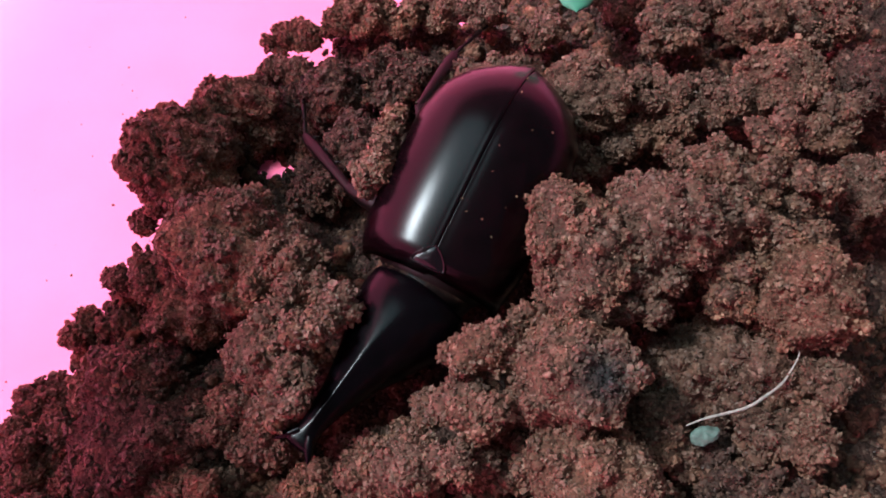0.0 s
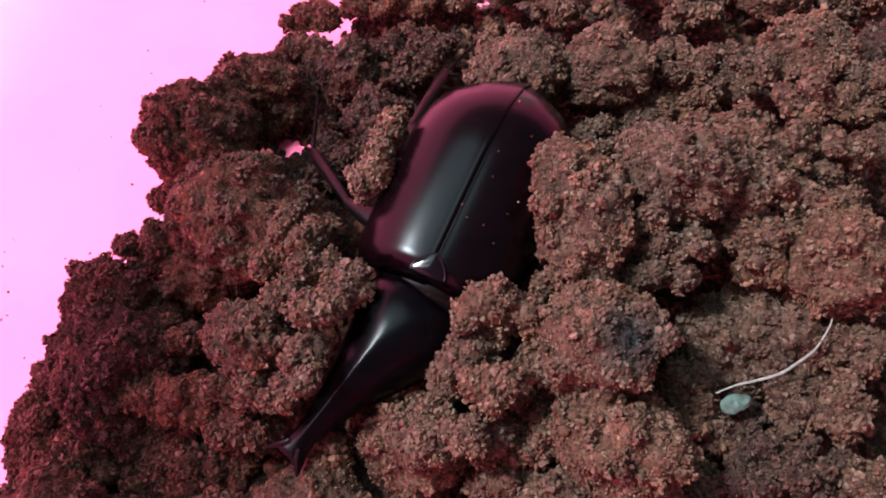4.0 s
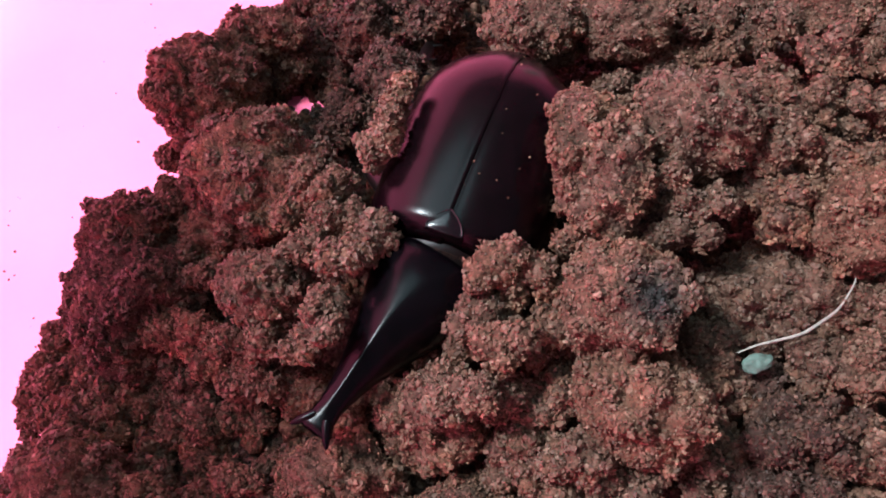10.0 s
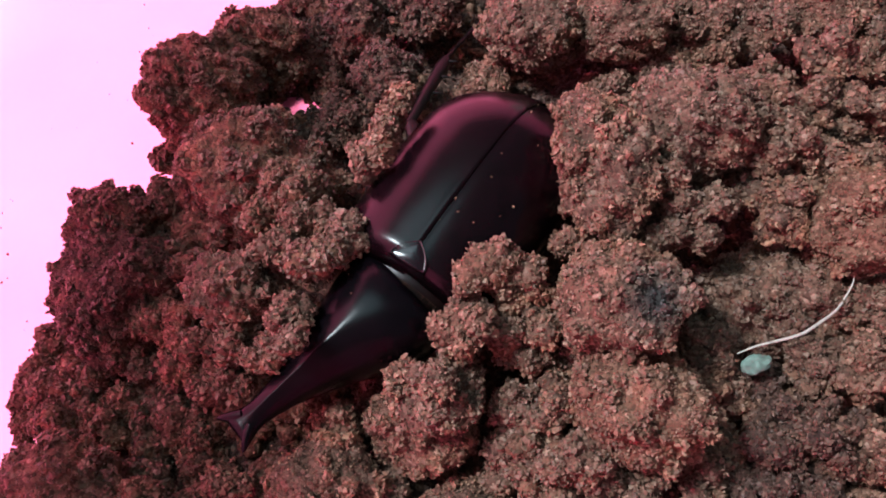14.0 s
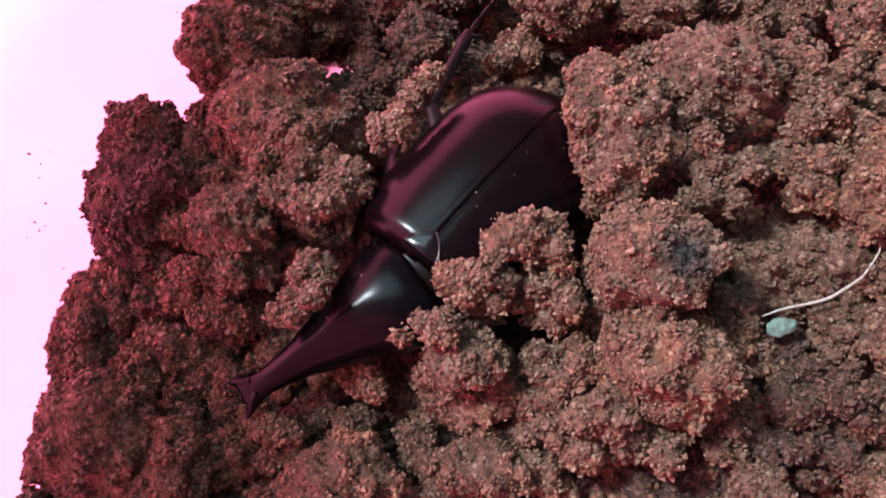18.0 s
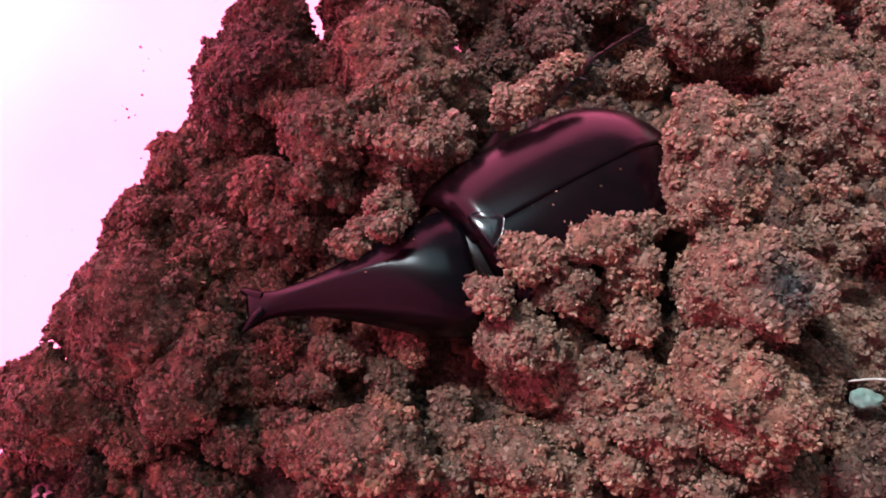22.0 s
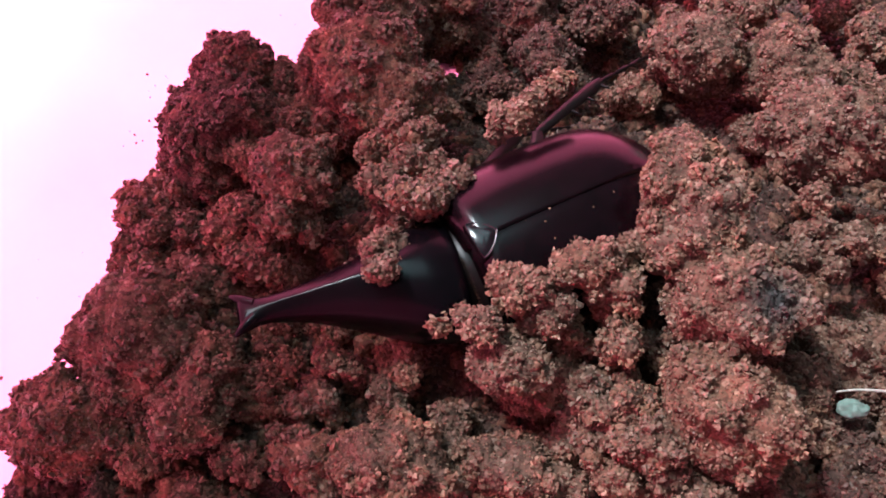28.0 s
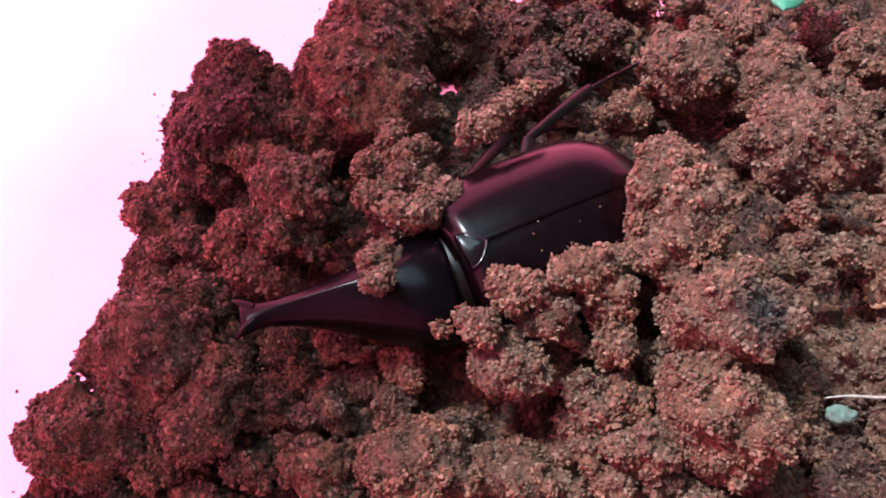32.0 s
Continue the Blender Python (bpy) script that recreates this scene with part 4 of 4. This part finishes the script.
def leg(root, name, hip, femur, tibia, tarsus):
    """A jointed leg: flattened thigh, spiny shin, thin foot of five segments with claws."""

    def limb(points, radii, flat=0.7):
        rings = []
        for (a, r), b in zip(zip(points, radii), points[1:] + [None]):
            i = points.index(a)
            d = Vector(points[min(i + 1, len(points) - 1)]) - Vector(points[max(i - 1, 0)])
            e = d.to_track_quat("X", "Z").to_matrix()
            rings.append(np.array([Vector(a) + e @ Vector((0, r * math.cos(t), flat * r * math.sin(t))) for t in np.linspace(0, 6.2832, 15)[:-1]]))
        return loft("limb", rings, leg_black)

    def mid(a, b, k, lift=0.0):
        return tuple(p + (q - p) * k + (lift if n == 2 else 0) for n, (p, q) in enumerate(zip(a, b)))

    thigh = part(name, limb([femur[0], mid(*femur, 0.3), mid(*femur, 0.7), femur[1]], [1.2, 1.8, 1.5, 0.9]), root, "black jointed leg")
    thigh.matrix_basis = pose(*hip)
    part("tibia", limb([tibia[0], mid(*tibia, 0.4, 0.3), mid(*tibia, 0.85), tibia[1]], [0.7, 0.9, 1.1, 0.8]), thigh)
    for k in (0.45, 0.7, 0.95):
        a = mid(*tibia, k)
        part("spine", limb([a, (a[0] - 0.8, a[1] + 1.6, a[2] + 0.6), (a[0] - 1.0, a[1] + 2.0, a[2] + 0.7)], [0.35, 0.15, 0.02], 1.0), thigh)
    for k in range(5):
        a, b = mid(*tarsus, k / 5, 0.5 * math.sin(k * 0.6)), mid(*tarsus, (k + 0.92) / 5, 0.5 * math.sin((k + 0.92) * 0.6))
        part("tarsal_segment", limb([a, mid(a, b, 0.7), b], [0.28, 0.42, 0.25], 1.0), thigh)
    for s in (1, -1):
        a = tarsus[1]
        part("claw", limb([a, (a[0] - 0.8, a[1] + s * 0.6, a[2]), (a[0] - 1.3, a[1] + s * 0.7, a[2] - 0.7)], [0.2, 0.14, 0.02], 1.0), thigh)
    return thigh


BEETLE, SHIELD = beetle()
HIP = (-0.016, -0.007, -0.010)
HIND = leg(BEETLE, "hind_leg", HIP, ((0, 0, 0), (-6, -9.5, 0.2)), ((-6, -9.5, 0.2), (-21, -14.5, -0.2)), ((-21, -14.5, -0.2), (-38, -17.5, -2.2)))
KNEE = (-0.006, -0.0085, -0.010)
MIDDLE = leg(BEETLE, "middle_leg", KNEE, ((0, 0, 0), (-1.5, -10, -3.4)), ((-1.5, -10, -3.4), (-7.5, -22, -9)), ((-7.5, -22, -9), (-21, -31, -14)))
RIDES = {  # seconds and millimetres by which the pushed soil has shifted
    "spire": [(0, 3.0, -1.9), (1, 1.9, -1.5), (2, 1.6, -1.2), (2.5, 0.5, -0.8), (3, 0.9, -0.6), (4, 0.3, -0.8), (6.5, 0.5, -0.5), (7, -0.1, -0.4), (7.5, -0.4, -0.5), (8, -0.9, -0.5), (9, 0.0, 0.0), (11, 0.1, -0.1), (11.5, 0.3, 0.3), (12, 0.1, -0.1), (13, 0.5, -0.4), (13.5, 1.0, -0.2), (15.5, 0.9, -0.0), (16.5, 0.7, 0.1), (17.5, -1.5, -0.1), (18.5, -2.3, -0.4), (20, -2.9, -1.0), (21, -4.4, -2.6), (22, -4.8, -3.9), (23, -4.0, -2.8), (24, -5.3, -4.6), (25, -5.9, -6.6), (25.5, -6.0, -8.1), (27.5, -5.9, -8.2), (28.5, -5.6, -7.9), (29, -5.6, -7.2), (30, -6.8, -8.2), (31, -7.0, -8.2), (32, -6.9, -6.8)],
    "round": [(0, 2.1, -3.4), (1, 1.4, -3.0), (2, 1.2, -2.7), (2.5, 0.5, -2.1), (3, 0.8, -1.9), (4, 0.2, -1.1), (6.5, 0.4, -0.5), (7, 0.1, -0.3), (7.5, -0.2, -0.2), (8, -0.4, -0.1), (9, 0.0, 0.0), (11, -0.0, 0.0), (11.5, 0.1, 0.1), (12, 0.0, 0.1), (13, 0.0, 0.2), (13.5, 0.1, 0.3), (15.5, 0.2, 0.6), (16.5, 0.0, 0.7), (17.5, -1.3, 1.7), (18.5, -1.4, 2.2), (20, -1.8, 3.1), (21, -1.9, 3.6), (22, -2.4, 3.2), (23, -2.0, 3.7), (24, -2.6, 3.7), (25, -3.1, 3.8), (25.5, -3.3, 3.9), (27.5, -3.2, 3.9), (28.5, -2.7, 4.4), (29, -2.5, 4.4), (30, -3.6, 4.5), (31, -3.7, 4.8), (32, -3.6, 4.9)],
    "bot": [(0, -0.3, 1.8), (1, -0.2, 1.4), (2, 0.4, 0.9), (2.5, 0.3, 1.7), (3, 0.3, 2.0), (4, 0.1, 2.0), (6.5, -0.4, 1.1), (7, -0.7, 0.3), (7.5, -0.5, 0.2), (8, 0.2, -0.7), (9, 0.0, 0.0), (11, -0.0, 0.1), (11.5, -0.1, 0.2), (12, -0.1, 0.3), (13, -0.5, 0.4), (13.5, -1.2, -0.0), (15.5, -0.3, 0.3), (16.5, -0.2, -1.2), (17.5, 0.4, -1.3), (18.5, 2.2, 0.7), (20, 3.5, 1.4), (21, 3.8, 1.0), (22, 3.5, 0.9), (23, 5.1, 1.7), (24, 4.1, 1.7), (25, 3.1, 2.2), (25.5, 3.4, 1.8), (27.5, 3.3, 1.8), (28.5, 2.6, 2.8), (29, 2.0, 4.2), (30, 2.5, 3.8), (31, 2.3, 4.1), (32, 1.4, 5.4)],
    "light": [(0, -0.9, 1.4), (1, -0.9, 1.4), (2, -0.9, 1.4), (2.5, -0.9, 1.4), (3, -0.9, 1.4), (4, -0.9, 1.4), (6.5, -0.9, 1.4), (7, -0.5, 1.2), (7.5, -0.4, 0.9), (8, -0.1, -0.3), (9, 0.0, 0.0), (11, 0.0, 0.0), (11.5, -0.0, 0.1), (12, -0.1, -0.0), (13, -0.3, 0.0), (13.5, -0.8, -0.1), (15.5, -1.3, -2.8), (16.5, -1.9, -4.0), (17.5, -1.4, -5.0), (18.5, -2.8, -8.3), (20, -2.2, -8.5), (21, -1.6, -8.6), (22, -0.6, -9.5), (23, 1.5, -11.4), (24, 1.2, -10.0), (25, 1.6, -9.0), (25.5, 1.6, -9.3), (27.5, 1.6, -9.1), (28.5, 2.2, -8.2), (29, 3.0, -7.4), (30, 3.1, -7.6), (31, 3.0, -7.3), (32, 3.8, -7.5)],
    "bigl": [(0, 0.7, -1.3), (1, 0.2, -1.4), (2, -0.4, -1.3), (2.5, -1.8, -1.5), (3, -0.7, -0.9), (4, -0.7, -0.2), (6.5, 0.3, -0.1), (7, 0.1, 0.1), (7.5, 0.0, 0.1), (8, -0.2, 0.2), (9, 0.0, 0.0), (11, -0.1, 0.0), (11.5, -0.0, -0.0), (12, -0.1, 0.0), (13, -0.2, 0.1), (13.5, -0.2, 0.1), (15.5, -1.1, 0.8), (16.5, -0.7, 0.6), (17.5, -1.0, 0.9), (18.5, -1.1, 0.9), (20, -0.9, 1.5), (21, -0.9, 2.0), (22, -0.9, 1.8), (23, -1.7, 2.1), (24, -2.0, 2.5), (25, -2.4, 2.8), (25.5, -3.8, 3.6), (27.5, -3.9, 3.1), (28.5, -8.2, 3.4), (29, -7.3, 3.5), (30, -8.6, 4.8), (31, -8.3, 4.5), (32, -8.3, 5.4)],
    "e4": [(0, 3.4, -0.8), (1, 1.2, -0.5), (2, 1.5, -0.1), (2.5, 1.0, 0.3), (3, 1.6, 0.2), (4, 0.8, 0.1), (6.5, 0.0, -0.6), (7, 1.9, 1.4), (7.5, -0.8, -0.8), (8, -1.3, -1.2), (9, 0.0, 0.0), (11, -0.2, 0.0), (11.5, 2.1, 0.6), (12, 0.0, -0.4), (13, -0.7, 0.1), (13.5, -0.9, 0.0), (15.5, -2.0, -0.3), (16.5, -1.8, -0.8), (17.5, -2.1, -1.8), (18.5, -2.1, -2.8), (20, -2.0, -3.8), (21, -2.5, -4.3), (22, -2.4, -4.8), (23, -0.7, -4.5), (24, -2.9, -5.2), (25, -4.1, -5.5), (25.5, -4.6, -6.5), (27.5, -4.2, -6.6), (28.5, -2.6, -5.6), (29, -3.3, -5.6), (30, -3.3, -5.3), (31, -3.6, -5.3), (32, -3.5, -5.0)],
    "cv": [(0, 5.6, -2.1), (1, 4.3, -3.6), (2, 4.8, -3.1), (2.5, 4.9, -3.0), (3, 5.0, -2.6), (4, 4.2, -3.1), (6.5, 3.5, -3.7), (7, 4.8, -0.9), (7.5, 3.1, -4.1), (8, 2.6, -4.9), (9, 3.2, -2.8), (11, 3.0, -2.9), (11.5, 3.5, -0.1), (12, 1.8, -2.2), (13, 0.2, -1.4), (13.5, -0.7, -1.1), (15.5, -3.4, -0.6), (16.5, -4.0, -0.7), (17.5, -4.8, -1.0), (18.5, -5.2, -0.7), (20, -6.0, -0.8), (21, -6.4, -1.9), (22, -6.8, -2.3), (23, -5.5, -0.8), (24, -6.8, -2.7), (25, -7.5, -3.6), (25.5, -7.5, -4.7), (27.5, -7.5, -4.7), (28.5, -7.0, -3.3), (29, -7.7, -3.4), (30, -7.5, -3.7), (31, -7.7, -3.8), (32, -7.7, -2.7)],
    "c16": [(0, 1.2, 0.5), (1, 0.5, -0.4), (2, 0.8, -0.1), (2.5, 0.9, -0.0), (3, 0.9, 0.2), (4, 0.4, -0.1), (6.5, 0.0, -0.4), (7, 0.8, 1.2), (7.5, -0.2, -0.8), (8, -0.4, -1.3), (9, 0.0, 0.0), (11, 0.0, -0.3), (11.5, 0.6, 1.2), (12, -0.2, -0.3), (13, -0.3, -0.4), (13.5, -0.4, -0.5), (15.5, -0.7, -1.1), (16.5, -0.7, -1.3), (17.5, -1.0, -1.6), (18.5, -1.0, -1.5), (20, -1.2, -1.7), (21, -1.4, -2.4), (22, -1.6, -2.6), (23, -0.9, -1.7), (24, -1.7, -2.8), (25, -2.1, -3.4), (25.5, -2.1, -4.0), (27.5, -2.1, -4.1), (28.5, -1.8, -3.2), (29, -2.2, -3.3), (30, -2.1, -3.5), (31, -2.2, -3.5), (32, -2.2, -2.8)],
    "plate": [(0, 7.3, -12.5), (1, 6.5, -12.4), (2, 1.9, -6.9), (2.5, 0.7, -8.2), (3, 1.0, -5.1), (4, -0.2, -3.5), (6.5, -0.1, -0.2), (7, -0.0, -0.3), (7.5, -0.2, -0.1), (8, -0.2, 0.0), (9, 0.0, 0.0), (11, -0.1, -0.1), (11.5, -0.0, -0.1), (12, -0.0, -0.2), (13, -0.3, 0.3), (13.5, -0.7, 0.9), (15.5, -3.2, 4.8), (16.5, -2.5, 5.2), (17.5, -3.6, 8.1), (18.5, -3.2, 8.4), (20, -2.9, 11.0), (21, -3.8, 13.9), (22, -4.3, 14.1), (23, -4.8, 10.6), (24, -4.9, 11.6), (25, -5.6, 12.5), (25.5, -7.5, 12.4), (27.5, -5.7, 10.7), (28.5, -9.6, 6.3), (29, -8.7, 7.5), (30, -10.3, 9.2), (31, -9.8, 9.4), (32, -9.6, 10.8)],
    "mid": [(0, 5.6, 0.5), (1, 4.3, -0.1), (2, 1.7, 0.9), (2.5, -0.2, -1.2), (3, 0.6, -1.0), (4, 0.6, -1.3), (6.5, -0.9, 0.2), (7, -0.0, 0.0), (7.5, -0.3, 0.0), (8, -1.4, 0.0), (9, 0.0, 0.0), (11, 0.1, -0.1), (11.5, 0.3, -0.2), (12, 0.4, -0.4), (13, -1.0, -0.4), (13.5, -2.2, -0.2), (15.5, -6.1, 0.8), (16.5, -7.1, 1.9), (17.5, -8.2, 2.7), (18.5, -8.3, 1.9), (20, -8.1, 2.0), (21, -9.1, 2.9), (22, -9.0, 3.4), (23, -8.9, 1.8), (24, -9.5, 2.4), (25, -10.0, 2.6), (25.5, -11.8, 2.9), (27.5, -11.4, 1.8), (28.5, -12.2, -1.7), (29, -12.1, -0.4), (30, -14.0, 0.9), (31, -14.0, 0.8), (32, -12.9, -0.2)],
    "cl": [(0, 0.7, 0.7), (1, 0.4, 0.0), (2, -0.7, 1.1), (2.5, -2.1, -1.0), (3, -0.8, -0.8), (4, -0.3, -1.1), (6.5, -0.3, 0.4), (7, -0.1, -0.0), (7.5, -0.1, 0.1), (8, -1.0, -0.7), (9, 0.0, 0.0), (11, 0.1, -0.0), (11.5, 0.3, 0.0), (12, 0.6, 0.1), (13, -1.9, -0.3), (13.5, -3.8, -0.4), (15.5, -3.6, -1.5), (16.5, -5.1, -1.2), (17.5, -5.3, -1.6), (18.5, -5.5, -2.2), (20, -5.2, -2.8), (21, -6.1, -2.9), (22, -5.8, -2.8), (23, -5.2, -3.7), (24, -5.6, -3.9), (25, -5.0, -4.0), (25.5, -5.3, -2.7), (27.5, -4.8, -3.8), (28.5, -5.7, -7.2), (29, -5.6, -6.0), (30, -7.5, -4.7), (31, -7.5, -4.7), (32, -6.3, -5.7)],
    "cr": [(0, 0.1, 0.5), (1, -0.2, -0.1), (2, -1.3, 0.9), (2.5, -2.7, -1.2), (3, -1.4, -1.0), (4, -0.9, -1.3), (6.5, -0.9, 0.2), (7, -0.0, 0.0), (7.5, -0.3, 0.0), (8, -1.4, 0.0), (9, 0.0, 0.0), (11, 0.1, -0.1), (11.5, 0.3, -0.2), (12, 0.4, -0.4), (13, -1.0, -0.4), (13.5, -2.2, -0.2), (15.5, -6.1, 0.8), (16.5, -6.9, 1.2), (17.5, -7.1, 1.1), (18.5, -8.0, 0.6), (20, -7.6, 0.3), (21, -8.1, -0.0), (22, -7.8, -0.4), (23, -7.9, -0.1), (24, -7.6, -0.3), (25, -6.6, -1.0), (25.5, -5.8, -2.0), (27.5, -5.7, -2.5), (28.5, -6.5, -6.0), (29, -6.4, -4.7), (30, -8.3, -3.4), (31, -8.3, -3.5), (32, -7.1, -4.5)],
    "stick": [(0, 3.7, 7.9), (1, 1.7, 6.3), (2, 2.0, 5.1), (2.5, 1.1, 4.2), (3, 2.0, 5.1), (4, 0.8, 1.7), (6.5, 0.0, -2.1), (7, -0.0, 0.7), (7.5, -0.6, -2.2), (8, -0.8, -2.9), (9, 0.0, 0.0), (11, 0.1, -0.2), (11.5, 0.7, 2.6), (12, 0.2, 0.2), (13, 0.0, -0.4), (13.5, -0.1, -1.0), (15.5, -0.5, -3.4), (16.5, -0.9, -4.5), (17.5, -1.5, -5.0), (18.5, -2.2, -4.5), (20, -1.7, -4.4), (21, -1.3, -4.8), (22, -0.7, -6.5), (23, -0.5, -5.8), (24, -0.7, -6.9), (25, -0.7, -7.3), (25.5, -0.7, -6.9), (27.5, -0.5, -6.5), (28.5, -1.9, -4.0), (29, -3.1, -3.9), (30, -4.8, -4.7), (31, -4.6, -4.8), (32, -5.0, -4.9)],
}


def motions():
    """Everything that moves: the beetle, its shield, and the clods that it shoves aside."""
    rows = [  # seconds, x, y in mm, heading, pitch, roll, pitch and turn of the shield
        (0, 3.80, 5.93, -117.2, 15.0, -5.0, -17.6, -11.4),
        (0.5, 2.85, 5.53, -116.9, 14.4, -4.8, -16.4, -12.6),
        (1, 3.20, 4.94, -116.5, 13.8, -4.6, -16.0, -12.6),
        (1.5, 3.08, 4.66, -116.1, 13.1, -4.4, -12.2, -12.0),
        (2, 3.03, 3.30, -115.8, 12.5, -4.2, 0.4, -14.0),
        (2.5, 1.57, 2.26, -115.6, 11.6, -4.1, 6.6, -14.8),
        (3, 1.09, 2.37, -115.4, 10.8, -3.9, 1.0, -11.4),
        (3.5, 1.00, 2.13, -115.2, 9.9, -3.8, -7.4, -13.0),
        (4, 0.99, -0.46, -115.0, 9.0, -3.6, -4.0, -16.4),
        (4.5, 0.49, -0.37, -114.8, 8.2, -3.4, -1.4, -19.4),
        (6.5, -0.14, -3.71, -114.0, 5.2, -2.8, 3.4, -23.4),
        (7, 1.45, 0.51, -112.8, 4.5, -2.2, 5.2, -22.4),
        (7.5, -0.63, -3.35, -112.8, 4.1, -2.5, 9.4, -22.2),
        (8, -1.05, -4.49, -112.2, 3.8, -2.2, 10.0, -21.4),
        (8.5, -0.04, -3.33, -111.5, 3.4, -1.5, 4.6, -19.4),
        (9, 0.47, -0.24, -111.5, 3.0, -0.5, -3.6, -14.6),
        (9.5, 0.60, -0.16, -111.2, 2.6, -0.2, -5.8, -13.2),
        (10, 0.64, -0.47, -111.0, 2.2, -0.8, -5.2, -13.8),
        (10.5, 0.57, -0.59, -111.0, 1.9, -1.2, -4.8, -14.2),
        (11, 0.72, -0.62, -111.0, 1.5, -1.8, -4.2, -14.8),
        (11.5, 1.44, 2.38, -111.2, 1.1, -2.8, -4.0, -15.2),
        (12, 0.41, -0.55, -112.2, 0.8, -4.5, -3.8, -16.0),
        (12.5, -0.22, -1.23, -114.8, 0.4, -5.2, -3.6, -16.2),
        (13, -1.86, -2.15, -118.8, 0.0, -4.0, -3.6, -14.8),
        (13.5, -3.25, -3.55, -122.8, -0.1, -2.8, 0.0, -15.0),
        (15.5, -3.70, -6.01, -125.5, -0.3, -3.2, 4.8, -15.8),
        (16, -4.29, -6.73, -126.8, -0.3, -4.5, 8.0, -16.8),
        (16.5, -4.37, -7.32, -127.2, -0.4, -5.0, 8.4, -19.6),
        (17, -4.81, -8.05, -127.8, -0.4, -5.2, 9.2, -20.8),
        (17.5, -5.67, -9.33, -128.0, -0.5, -5.8, 10.6, -18.6),
        (18, -5.99, -9.61, -128.0, -0.5, -5.8, 10.2, -17.2),
        (18.5, -6.26, -9.61, -128.2, -0.6, -6.0, 8.2, -17.0),
        (19, -6.72, -10.10, -128.8, -0.6, -6.8, 6.0, -16.2),
        (19.5, -6.30, -9.00, -129.0, -0.7, -6.5, 1.0, -15.2),
        (20, -7.09, -10.58, -129.0, -0.7, -5.2, 5.4, -19.0),
        (20.5, -8.09, -11.49, -129.0, -0.8, -3.8, 6.8, -21.6),
        (21, -8.17, -11.97, -129.2, -0.8, -3.0, 6.4, -22.4),
        (21.5, -8.17, -12.53, -129.8, -0.9, -3.0, 9.2, -23.8),
        (22, -8.35, -13.52, -130.2, -0.9, -2.5, 8.2, -22.8),
        (22.5, -7.53, -11.69, -130.8, -1.0, -1.5, -0.2, -16.8),
        (23, -7.11, -11.31, -131.5, -1.1, -1.0, -4.8, -14.0),
        (23.5, -8.22, -11.30, -132.8, -1.1, -1.5, -2.6, -14.4),
        (24, -9.08, -12.52, -133.8, -1.2, -2.5, 3.8, -17.2),
        (24.5, -9.36, -12.50, -134.2, -1.2, -3.0, 7.8, -17.8),
        (25, -9.86, -13.17, -134.8, -1.3, -3.2, 9.8, -21.4),
        (25.5, -9.90, -13.89, -135.0, -1.3, -3.8, 10.2, -23.4),
        (27.5, -9.74, -13.70, -135.0, -1.5, -4.2, 6.6, -19.6),
        (28, -8.98, -12.44, -134.8, -1.6, -5.2, -0.2, -14.4),
        (28.5, -8.40, -12.06, -134.5, -1.6, -6.8, -1.2, -13.8),
        (29, -9.60, -11.90, -135.0, -1.7, -7.8, 3.8, -17.2),
        (29.5, -10.95, -12.68, -135.5, -1.7, -8.0, 6.4, -20.4),
        (30, -10.43, -12.88, -135.2, -1.8, -8.2, 5.6, -19.8),
        (30.5, -10.35, -12.84, -135.0, -1.8, -8.8, 4.8, -20.0),
        (31, -10.66, -13.12, -135.0, -1.9, -9.0, 6.2, -19.4),
        (31.5, -9.83, -11.99, -135.2, -1.9, -9.2, 3.4, -15.8),
        (32, -10.39, -12.14, -135.8, -2.0, -9.8, 4.2, -15.6),
    ]
    walk(BEETLE, [(t, pose(x * 0.001, y * 0.001, 0.0045, r, p, h)) for t, x, y, h, p, r, q, s in rows])
    walk(SHIELD, [(t, pose(0.0035, 0, 0, -r, q, s)) for t, x, y, h, p, r, q, s in rows])
    walk(HIND, [(t, pose(*HIP, 0, b, a)) for t, a, b in ((0, -18, -29), (4, -16, -23), (9, -12, -17), (14, -6, -9), (20, 0, 0), (32, 0, 0))])
    walk(MIDDLE, [(t, pose(*KNEE, 0, 0, a)) for t, a in ((0, 0), (4, -8), (9, -22), (14, -35), (32, -35))])
    for ob, ride in CLODS.values():
        if ride:
            home = ob.matrix_basis.copy()
            lie = -13 if ride == "stick" else 0  # the finger swings with the wing case
            walk(ob, [(t, Matrix.Translation((x * 0.001, y * 0.001, 0)) @ home @ pose(0, 0, 0, 0, 0, lie * min(1, max(0, t - 12) / 6))) for t, x, y in RIDES[ride]])


motions()
